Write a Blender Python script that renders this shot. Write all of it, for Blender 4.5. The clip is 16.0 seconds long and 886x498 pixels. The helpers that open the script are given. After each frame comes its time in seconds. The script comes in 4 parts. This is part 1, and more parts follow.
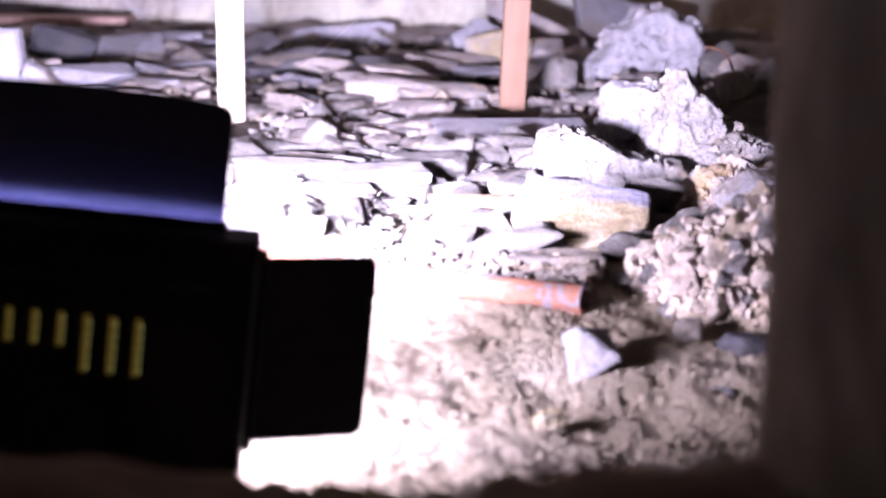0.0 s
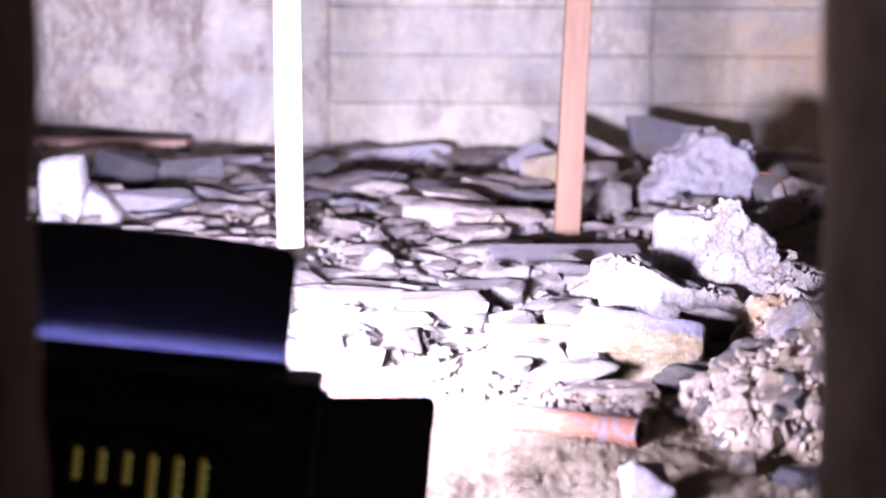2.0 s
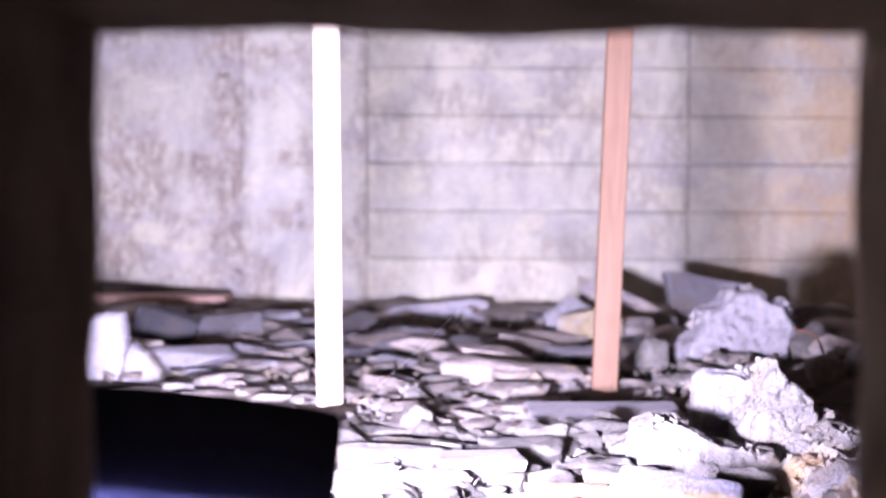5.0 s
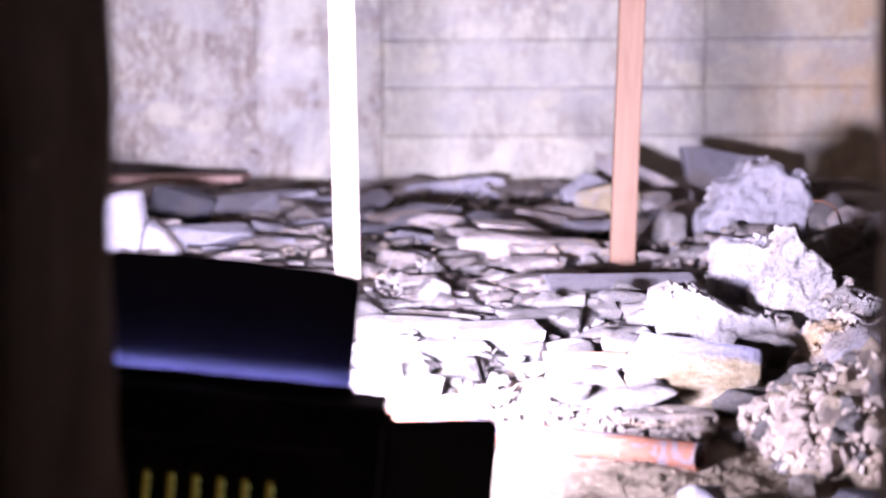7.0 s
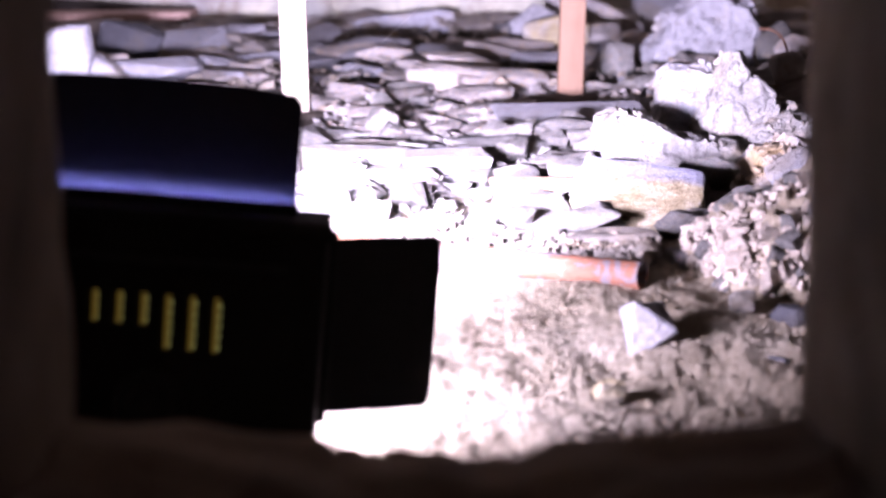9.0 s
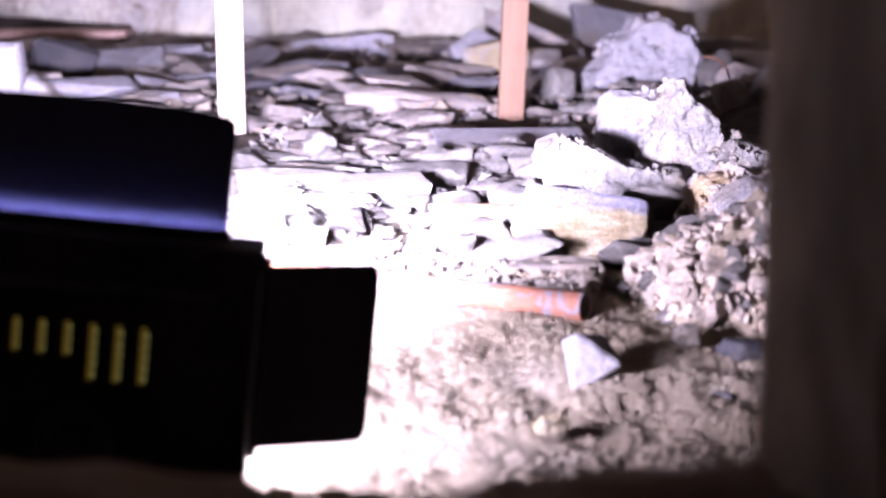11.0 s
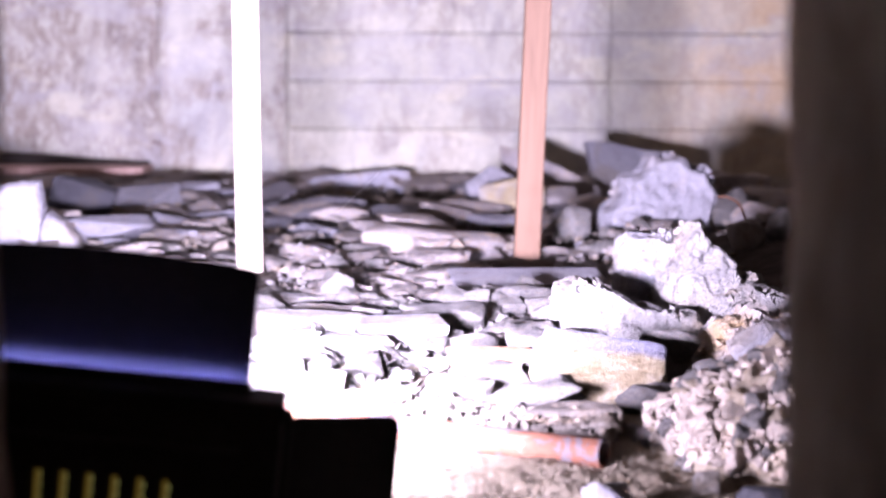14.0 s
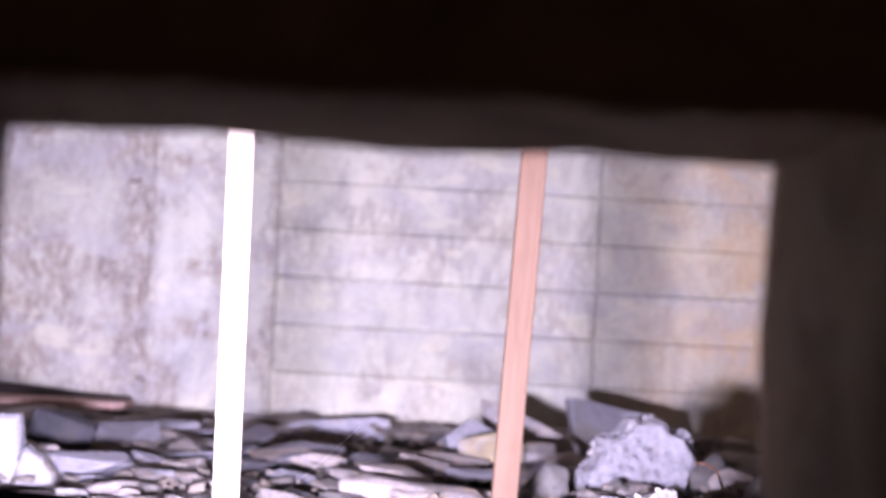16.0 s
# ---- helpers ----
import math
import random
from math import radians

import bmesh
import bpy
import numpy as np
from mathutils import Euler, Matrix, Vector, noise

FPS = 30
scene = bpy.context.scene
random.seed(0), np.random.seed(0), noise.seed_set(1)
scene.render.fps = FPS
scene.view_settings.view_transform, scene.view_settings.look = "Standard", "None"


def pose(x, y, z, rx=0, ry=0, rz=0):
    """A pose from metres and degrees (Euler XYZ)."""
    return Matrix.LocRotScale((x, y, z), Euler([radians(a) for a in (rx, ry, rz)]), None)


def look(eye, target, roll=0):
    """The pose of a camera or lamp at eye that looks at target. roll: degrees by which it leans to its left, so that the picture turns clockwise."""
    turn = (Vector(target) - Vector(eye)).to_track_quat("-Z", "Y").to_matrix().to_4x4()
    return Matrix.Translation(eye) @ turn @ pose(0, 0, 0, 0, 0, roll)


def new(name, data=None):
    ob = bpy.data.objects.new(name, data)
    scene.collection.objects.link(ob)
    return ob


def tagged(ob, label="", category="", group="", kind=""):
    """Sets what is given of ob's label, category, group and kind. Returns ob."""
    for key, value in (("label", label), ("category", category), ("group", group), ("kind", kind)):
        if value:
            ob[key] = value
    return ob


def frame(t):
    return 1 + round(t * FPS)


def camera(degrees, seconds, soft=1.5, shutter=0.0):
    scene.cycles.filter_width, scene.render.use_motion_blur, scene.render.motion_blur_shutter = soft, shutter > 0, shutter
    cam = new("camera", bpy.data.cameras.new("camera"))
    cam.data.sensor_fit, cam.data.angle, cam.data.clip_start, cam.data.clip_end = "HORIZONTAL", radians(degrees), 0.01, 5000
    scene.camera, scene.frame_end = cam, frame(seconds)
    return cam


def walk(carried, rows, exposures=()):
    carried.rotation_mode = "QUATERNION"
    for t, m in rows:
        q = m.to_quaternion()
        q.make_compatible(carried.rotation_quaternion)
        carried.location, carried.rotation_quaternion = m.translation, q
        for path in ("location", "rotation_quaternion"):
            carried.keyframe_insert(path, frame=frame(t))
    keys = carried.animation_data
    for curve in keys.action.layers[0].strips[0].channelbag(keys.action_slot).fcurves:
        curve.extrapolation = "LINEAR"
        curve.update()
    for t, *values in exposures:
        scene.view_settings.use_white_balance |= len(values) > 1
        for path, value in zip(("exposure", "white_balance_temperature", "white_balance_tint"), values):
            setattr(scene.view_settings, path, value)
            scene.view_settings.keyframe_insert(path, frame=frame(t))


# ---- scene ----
cam = camera(26.0, 16.0, soft=2.0)

PATH = [
    (0, (0.006, 0.028, 0.361), (0.092, 1.997, 0.023), 0.7),
    (0.5, (0.005, 0.03, 0.363), (0.086, 2.001, 0.034), 0.4),
    (1, (0.004, 0.02, 0.367), (0.062, 1.995, 0.057), 0.3),
    (1.5, (0.003, 0.009, 0.378), (0.045, 1.991, 0.117), 0.4),
    (2, (0.003, -0.001, 0.386), (0.031, 1.987, 0.164), 0.4),
    (2.5, (0.002, 0.004, 0.39), (0.019, 1.997, 0.222), 0.4),
    (3, (0.004, -0.023, 0.396), (0.015, 1.974, 0.293), 0.4),
    (3.5, (0.003, -0.029, 0.399), (0.003, 1.97, 0.339), 0.5),
    (3.7, (-0.002, -0.038, 0.401), (-0.003, 1.962, 0.349), 0.5),
    (5.8, (-0.001, -0.028, 0.388), (-0.0348, 1.967, 0.2847), -0.3),
    (6, (0.001, -0.031, 0.381), (-0.0357, 1.964, 0.257), -0.6),
    (6.5, (0.002, -0.049, 0.388), (-0.0288, 1.944, 0.2311), -0.3),
    (7, (-0.003, -0.024, 0.381), (-0.0299, 1.966, 0.1955), -0.3),
    (7.5, (0, -0.018, 0.371), (-0.0216, 1.967, 0.1352), -0.8),
    (8, (-0.0005, -0.035, 0.3715), (-0.0125, 1.943, 0.0884), -0.5),
    (8.5, (0.0008, -0.042, 0.37), (-0.0029, 1.932, 0.0531), -0.5),
    (9, (0.0045, -0.045, 0.367), (0.0249, 1.923, 0.0159), -0.7),
    (9.2, (0.0045, -0.048, 0.369), (0.0458, 1.918, 0.016), -0.5),
    (11.3, (0.004, 0.013, 0.361), (0.093, 1.987, 0.05), 0.2),
    (11.5, (0.003, 0.012, 0.364), (0.092, 1.988, 0.068), 0.1),
    (12, (0.003, 0.014, 0.368), (0.084, 1.995, 0.105), 0.1),
    (12.5, (0.003, 0.006, 0.369), (0.079, 1.984, 0.082), -0.1),
    (13, (0.003, 0.004, 0.368), (0.083, 1.982, 0.087), -0.1),
    (13.5, (0.0, 0.006, 0.371), (0.076, 1.987, 0.11), 0.2),
    (14, (-0.001, 0.004, 0.378), (0.071, 1.993, 0.186), 0.3),
    (14.5, (-0.004, -0.007, 0.385), (0.07, 1.987, 0.249), 0.8),
    (15, (-0.006, -0.014, 0.389), (0.086, 1.983, 0.339), 1.7),
    (15.5, (-0.001, -0.008, 0.391), (0.088, 1.99, 0.397), 2.4),
    (16, (-0.001, -0.022, 0.395), (0.081, 1.975, 0.458), 3.1),
]
walk(cam, [(t, look(e, g, r)) for t, e, g, r in PATH])
cam.data.dof.use_dof = True
cam.data.dof.focus_distance = 2.5
cam.data.dof.aperture_fstop = 5.4

# ---- world and light ----
# warm glow added as dim fill; it enters only through the opening behind
world = bpy.data.worlds.new("warm_fill")
scene.world = world
world.use_nodes = True
world.node_tree.nodes["Background"].inputs["Color"].default_value = (1.0, 0.55, 0.45, 1)
world.node_tree.nodes["Background"].inputs["Strength"].default_value = 0.22
scene.view_settings.exposure = 0.0

LAMP = pose(-0.2056, 1.36, 0.057, 0, 5.6, 0)
BEAM_COLOUR = (0.785, 0.69, 1.0)
beam = bpy.data.lights.new("work_light_beam", "AREA")
beam.energy, beam.color = 102.0, BEAM_COLOUR
beam.shape, beam.size, beam.size_y, beam.spread = "RECTANGLE", 0.26, 0.06, radians(84)
beam_ob = new("work_light_beam", beam)
beam_ob.matrix_world = LAMP @ pose(0.0, 0.155, 0.088, 89, 0, 0)
spill = bpy.data.lights.new("work_light_spill", "AREA")
spill.shape, spill.size, spill.size_y = "RECTANGLE", 0.20, 0.14
spill.energy, spill.color = 44.0, BEAM_COLOUR
spill_ob = new("work_light_spill", spill)
spill_ob.matrix_world = LAMP @ pose(0.0, 0.045, 0.0, 90, 0, 0)


# ---- materials ----
def hexa(c):
    return (c[0], c[1], c[2], 1.0)


class Mat:
    """A node material with short ways to add nodes."""

    def __init__(self, name, rough=0.8, metal=0.0, spec=0.3):
        self.m = bpy.data.materials.new(name)
        self.m.use_nodes = True
        self.t = self.m.node_tree
        self.b = self.t.nodes["Principled BSDF"]
        self.b.inputs["Roughness"].default_value = rough
        self.b.inputs["Metallic"].default_value = metal
        self.b.inputs["Specular IOR Level"].default_value = spec
        self.co = None

    def add(self, kind, **kw):
        n = self.t.nodes.new(kind)
        for k, v in kw.items():
            n.inputs[k].default_value = v
        return n

    def join(self, a, b):
        self.t.links.new(a, b)

    def coords(self, own=True, scale=(1, 1, 1)):
        mp = self.add("ShaderNodeMapping")
        mp.inputs["Scale"].default_value = scale
        if own:
            tc = self.add("ShaderNodeTexCoord")
            info = self.add("ShaderNodeObjectInfo")
            mul = self.t.nodes.new("ShaderNodeVectorMath")
            mul.operation = "SCALE"
            mul.inputs[0].default_value = (13.1, 7.7, 5.3)
            self.join(info.outputs["Random"], mul.inputs["Scale"])
            ad = self.t.nodes.new("ShaderNodeVectorMath")
            self.join(tc.outputs["Object"], ad.inputs[0])
            self.join(mul.outputs[0], ad.inputs[1])
            self.join(ad.outputs[0], mp.inputs["Vector"])
        else:
            ge = self.add("ShaderNodeNewGeometry")
            self.join(ge.outputs["Position"], mp.inputs["Vector"])
        return mp.outputs[0]

    def noise(self, co, scale, detail=6.0, rough=0.6, dist=0.0):
        n = self.add("ShaderNodeTexNoise", Scale=scale, Detail=detail, Roughness=rough, Distortion=dist)
        self.join(co, n.inputs["Vector"])
        return n.outputs[0]

    def ramp(self, fac, *stops):
        r = self.t.nodes.new("ShaderNodeValToRGB")
        e = r.color_ramp.elements
        while len(e) < len(stops):
            e.new(0.5)
        for el, (p, c) in zip(e, stops):
            el.position = p
            el.color = hexa(c) if not isinstance(c, float) else (c, c, c, 1)
        self.join(fac, r.inputs[0])
        return r.outputs[0]

    def mix(self, fac, a, b, mode="MIX"):
        n = self.t.nodes.new("ShaderNodeMix")
        n.data_type, n.blend_type = "RGBA", mode
        for sock, v in ((n.inputs["Factor"], fac), (n.inputs["A"], a), (n.inputs["B"], b)):
            if isinstance(v, (int, float)):
                sock.default_value = v
            elif isinstance(v, tuple):
                sock.default_value = hexa(v)
            else:
                self.join(v, sock)
        return n.outputs["Result"]

    def shade(self, col, low=0.75, high=1.2):
        """Each object a little lighter or darker."""
        info = self.add("ShaderNodeObjectInfo")
        mr = self.add("ShaderNodeMapRange")
        mr.inputs["To Min"].default_value, mr.inputs["To Max"].default_value = low, high
        self.join(info.outputs["Random"], mr.inputs["Value"])
        hs = self.add("ShaderNodeHueSaturation")
        self.join(mr.outputs[0], hs.inputs["Value"])
        self.join(col, hs.inputs["Color"])
        return hs.outputs[0]

    def colour(self, c):
        if isinstance(c, tuple):
            self.b.inputs["Base Color"].default_value = hexa(c)
        else:
            self.join(c, self.b.inputs["Base Color"])

    def bump(self, h, dist=0.004, strength=0.6):
        n = self.add("ShaderNodeBump", Strength=strength, Distance=dist)
        self.join(h, n.inputs["Height"])
        old = self.b.inputs["Normal"]
        if old.is_linked:
            self.join(old.links[0].from_socket, n.inputs["Normal"])
        self.join(n.outputs[0], old)
        return self


def stone_mat(name, a, b, c, grain=60.0, bump=0.004, low=0.75, high=1.2):
    k = Mat(name, 0.9, 0, 0.2)
    co = k.coords()
    big = k.noise(co, 9.0, 5, 0.6, 0.6)
    fine = k.noise(co, grain, 6, 0.7)
    col = k.ramp(big, (0.32, a), (0.52, b), (0.7, c))
    col = k.mix(k.ramp(fine, (0.35, 0.0), (0.75, 1.0)), col, k.mix(1.0, col, (1.25, 1.22, 1.18), "MULTIPLY"))
    dirt = k.ramp(k.noise(co, 24, 4), (0.55, 0.0), (0.72, 0.6))
    col = k.mix(dirt, col, k.mix(1.0, col, (0.62, 0.56, 0.48), "MULTIPLY"))
    k.colour(k.shade(col, low, high))
    place = k.coords(own=False)
    grit = k.noise(place, 240, 6, 0.75)
    col2 = k.ramp(grit, (0.34, 0.95), (0.54, 1.25), (0.75, 1.45))
    k.colour(k.mix(1.0, k.shade(col, low, high), col2, "MULTIPLY"))
    k.bump(grit, 0.004, 1.0).bump(k.noise(place, 90, 5, 0.7), 0.006, 0.7)
    k.bump(fine, bump * 1.6, 0.9).bump(k.noise(co, 26, 7, 0.7), bump * 4, 0.7)
    return k.m


M_PALE = stone_mat("pale_broken_limestone", (0.12, 0.117, 0.117), (0.20, 0.193, 0.188), (0.19, 0.16, 0.125))
M_GREY = stone_mat("blue_grey_slate", (0.17, 0.17, 0.195), (0.24, 0.24, 0.275), (0.22, 0.20, 0.18), 80, 0.002)
M_SLATE = stone_mat("dark_slate", (0.035, 0.035, 0.042), (0.06, 0.06, 0.07), (0.07, 0.062, 0.055), 80, 0.002)
M_LAV = stone_mat("lavender_grey_stone", (0.18, 0.178, 0.195), (0.245, 0.242, 0.268), (0.235, 0.215, 0.20), 70)
M_MIX = stone_mat("mixed_fieldstone", (0.22, 0.205, 0.21), (0.34, 0.315, 0.31), (0.37, 0.27, 0.15), 70, 0.003, 0.55, 1.35)
M_TAN = stone_mat("tan_sandstone", (0.24, 0.215, 0.165), (0.23, 0.19, 0.115), (0.22, 0.215, 0.22), 90, 0.002)
M_BRICK = stone_mat("reddish_brick_bits", (0.40, 0.22, 0.14), (0.46, 0.28, 0.18), (0.36, 0.26, 0.22), 70, 0.003)
M_GRIT = stone_mat("tan_grit", (0.24, 0.20, 0.145), (0.33, 0.28, 0.21), (0.38, 0.33, 0.27), 120, 0.001)
M_GRAVEL = stone_mat("grey_brown_gravel", (0.085, 0.078, 0.07), (0.14, 0.125, 0.11), (0.17, 0.135, 0.095), 120, 0.0015, 0.6, 1.4)
M_PEBBLE = stone_mat("aggregate_pebble", (0.34, 0.295, 0.25), (0.44, 0.385, 0.335), (0.42, 0.32, 0.22), 120, 0.0015, 0.85, 1.2)


def tan_block_mat():
    """Tan sandstone turning lavender-grey along one long edge."""
    k = Mat("banded_sandstone", 0.9, 0, 0.2)
    tc = k.add("ShaderNodeTexCoord")
    co = tc.outputs["Object"]
    sep = k.add("ShaderNodeSeparateXYZ")
    k.join(co, sep.inputs[0])
    add = k.add("ShaderNodeMath")
    add.operation = "MULTIPLY_ADD"
    add.inputs[1].default_value = 0.03
    k.join(k.noise(co, 28, 5, 0.6), add.inputs[0])
    k.join(sep.outputs[1], add.inputs[2])
    edge_band = k.ramp(add.outputs[0], (0.024, 0.0), (0.034, 1.0))
    col = k.ramp(k.noise(co, 30, 6, 0.65, 0.5), (0.35, (0.15, 0.12, 0.072)), (0.5, (0.20, 0.168, 0.11)), (0.66, (0.25, 0.225, 0.18)))
    col = k.mix(edge_band, col, (0.13, 0.128, 0.165))
    fine = k.noise(co, 260, 5, 0.7)
    k.colour(k.mix(k.ramp(fine, (0.4, 0.4), (0.55, 0.0)), col, k.mix(1.0, col, (0.7, 0.66, 0.6), "MULTIPLY")))
    k.bump(fine, 0.002, 0.8).bump(k.noise(co, 60, 6, 0.7), 0.006, 0.7)
    return k.m


M_TANBLOCK = tan_block_mat()


def sand_mat():
    k = Mat("sandy_earth", 0.95, 0, 0.15)
    co = k.coords(own=False)
    col = k.ramp(k.noise(co, 6, 6), (0.3, (0.265, 0.215, 0.15)), (0.5, (0.40, 0.34, 0.255)), (0.7, (0.47, 0.415, 0.335)))
    fine = k.noise(co, 260, 4, 0.7)
    col = k.mix(k.ramp(fine, (0.35, 0.7), (0.5, 0.0)), col, k.mix(1.0, col, (0.55, 0.5, 0.45), "MULTIPLY"))
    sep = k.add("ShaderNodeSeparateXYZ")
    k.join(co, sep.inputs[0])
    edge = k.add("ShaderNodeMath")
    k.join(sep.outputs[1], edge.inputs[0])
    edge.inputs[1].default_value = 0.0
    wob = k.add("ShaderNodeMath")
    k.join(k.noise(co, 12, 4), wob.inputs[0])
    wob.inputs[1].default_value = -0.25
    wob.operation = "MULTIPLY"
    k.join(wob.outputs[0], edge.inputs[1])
    # dark brown past the sand: shade of the rubble gaps painted into the ground
    gap_shade = k.ramp(k.noise(co, 20, 6), (0.3, (0.05, 0.04, 0.032)), (0.7, (0.12, 0.10, 0.08)))
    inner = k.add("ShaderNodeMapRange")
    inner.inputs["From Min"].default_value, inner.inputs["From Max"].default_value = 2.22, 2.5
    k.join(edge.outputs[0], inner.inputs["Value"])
    k.colour(k.mix(inner.outputs[0], col, gap_shade))
    k.bump(fine, 0.009, 1.0).bump(k.noise(co, 90, 7, 0.8), 0.011, 0.9)
    return k.m


def wall_mat(name, tint, stain_amount):
    """Old board-marked concrete: grey-cream, scuffed, with rusty and bluish stains."""
    k = Mat(name, 0.85, 0, 0.2)
    co = k.coords(own=False)
    tall = k.coords(own=False, scale=(1, 1, 0.45))
    col = k.ramp(k.noise(co, 2.2, 6, 0.6, 0.5), (0.3, tuple(v * 0.84 for v in tint)), (0.52, tint), (0.72, (tint[0] * 1.1, tint[1] * 1.05, tint[2] * 0.95)))
    blue = k.ramp(k.noise(co, 3.1, 5, 0.6, 0.8), (0.48, 0.0), (0.62, 1.0))
    col = k.mix(blue, col, (tint[0] * 0.78, tint[1] * 0.79, tint[2] * 0.86))
    flake = k.ramp(k.noise(tall, 46, 10, 0.8, 0.3), (0.40, 0.0), (0.54, stain_amount))
    zone = k.ramp(k.noise(co, 4.2, 5, 0.6), (0.46, 0.0), (0.57, 1.0))
    sep = k.add("ShaderNodeSeparateXYZ")
    ge = k.add("ShaderNodeNewGeometry")
    k.join(ge.outputs["Position"], sep.inputs[0])
    wide = k.add("ShaderNodeMapRange")
    wide.inputs["From Min"].default_value, wide.inputs["From Max"].default_value = -1.3, 0.0
    k.join(sep.outputs[0], wide.inputs["Value"])
    band = k.ramp(wide.outputs[0], (0.0, 0.6), (0.12, 0.8), (0.25, 0.25), (0.40, 0.3), (0.44, 1.0), (0.485, 1.0), (0.52, 0.05), (0.76, 0.05), (0.775, 0.8), (0.80, 0.7), (0.9, 0.3))
    zone = k.mix(1.0, zone, band, "SCREEN")
    col = k.mix(k.mix(1.0, flake, zone, "MULTIPLY"), col, (0.255, 0.22, 0.185))
    grey = k.ramp(k.noise(tall, 6, 8, 0.7, 0.9), (0.48, 0.0), (0.62, 0.8))
    col = k.mix(grey, col, k.mix(1.0, col, (0.70, 0.69, 0.74), "MULTIPLY"))
    # rust-brown wash over the far end of the wall
    far = k.add("ShaderNodeMapRange")
    far.inputs["From Min"].default_value, far.inputs["From Max"].default_value = 0.70, 1.15
    k.join(sep.outputs[0], far.inputs["Value"])
    rust = k.ramp(k.noise(co, 4.5, 6, 0.65, 0.4), (0.38, 0.15), (0.62, 0.8))
    col = k.mix(k.mix(1.0, rust, far.outputs[0], "MULTIPLY"), col, (0.50, 0.37, 0.22))
    # damp lavender bands and cream lime patches, drawn out along the boards
    wide_co = k.coords(own=False, scale=(1.5, 1, 3.4))
    damp = k.ramp(k.noise(wide_co, 1.5, 9, 0.72, 0.7), (0.50, 0.0), (0.57, 0.45), (0.68, 0.75))
    damp = k.mix(1.0, damp, k.ramp(k.noise(co, 34, 8, 0.75), (0.34, 0.35), (0.52, 1.0)), "MULTIPLY")
    col = k.mix(damp, col, (tint[0] * 0.72, tint[1] * 0.71, tint[2] * 0.84))
    lime = k.ramp(k.noise(wide_co, 2.3, 8, 0.65, 0.4), (0.58, 0.0), (0.62, 0.35))
    col = k.mix(lime, col, (tint[0] * 1.16, tint[1] * 1.12, tint[2] * 0.98))
    col = k.shade(col, 0.92, 1.07)
    fine = k.noise(co, 90, 6, 0.7)
    col = k.mix(k.ramp(fine, (0.4, 0.35), (0.55, 0.0)), col, k.mix(1.0, col, (0.7, 0.68, 0.66), "MULTIPLY"))
    k.colour(col)
    k.bump(fine, 0.003, 0.5).bump(k.noise(tall, 14, 7, 0.65), 0.008, 0.5)
    return k.m


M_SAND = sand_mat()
M_WALL = wall_mat("board_marked_concrete", (0.525, 0.522, 0.435), 0.6)
M_WALL2 = wall_mat("flaking_concrete", (0.515, 0.512, 0.44), 1.0)


def dark_wall_mat(name, a, b, c):
    k = Mat(name, 0.95, 0, 0.1)
    co = k.coords(own=False)
    col = k.ramp(k.noise(co, 7, 6, 0.65, 0.6), (0.3, a), (0.5, b), (0.7, c))
    k.colour(col)
    k.bump(k.noise(co, 40, 7, 0.7), 0.01, 0.8).bump(k.noise(co, 9, 4), 0.02, 0.6)
    return k.m


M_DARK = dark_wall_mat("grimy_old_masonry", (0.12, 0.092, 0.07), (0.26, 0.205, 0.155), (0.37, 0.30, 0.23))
# greyer copy of the masonry, lightened for the lamplight bounced onto this reveal
M_DARK_LIT = dark_wall_mat("lightened_grey_masonry", (0.15, 0.122, 0.088), (0.38, 0.325, 0.255), (0.50, 0.435, 0.35))
# out of view; reddened and brightened to bounce warm light onto the south wall
M_BOUNCE = dark_wall_mat("red_brown_bounce_wall", (0.36, 0.22, 0.17), (0.50, 0.31, 0.24), (0.58, 0.40, 0.32))


def wood_mat(name, a, b):
    k = Mat(name, 0.7, 0, 0.3)
    co = k.coords(scale=(30, 30, 1.6))
    g = k.noise(co, 2.2, 6, 0.65, 0.8)
    col = k.ramp(g, (0.3, a), (0.6, b))
    co2 = k.coords()
    col = k.mix(k.ramp(k.noise(co2, 7, 4), (0.5, 0.0), (0.7, 0.45)), col, k.mix(1.0, col, (0.7, 0.6, 0.52), "MULTIPLY"))
    k.colour(k.shade(col, 0.95, 1.05))
    k.bump(g, 0.002, 0.5)
    return k.m


M_PINE = wood_mat("pale_pine", (0.40, 0.33, 0.26), (0.50, 0.43, 0.36))
M_PINKBOARD = wood_mat("faded_pink_board", (0.30, 0.19, 0.16), (0.42, 0.29, 0.25))
M_WEDGE = wood_mat("dark_brown_grain", (0.010, 0.007, 0.005), (0.022, 0.015, 0.011))
M_REDWOOD = wood_mat("pinkish_sawn_timber", (0.105, 0.062, 0.038), (0.145, 0.086, 0.055))


def rust_mat():
    k = Mat("rusty_pipe_metal", 0.75, 0.15, 0.3)
    co = k.coords()
    col = k.ramp(k.noise(co, 26, 7, 0.65, 0.8), (0.34, (0.09, 0.087, 0.105)), (0.46, (0.12, 0.098, 0.102)), (0.50, (0.145, 0.06, 0.036)), (0.60, (0.19, 0.082, 0.052)), (0.70, (0.26, 0.19, 0.15)))
    k.colour(col)
    k.bump(k.noise(co, 150, 5), 0.0015, 0.7)
    return k.m


M_RUST = rust_mat()


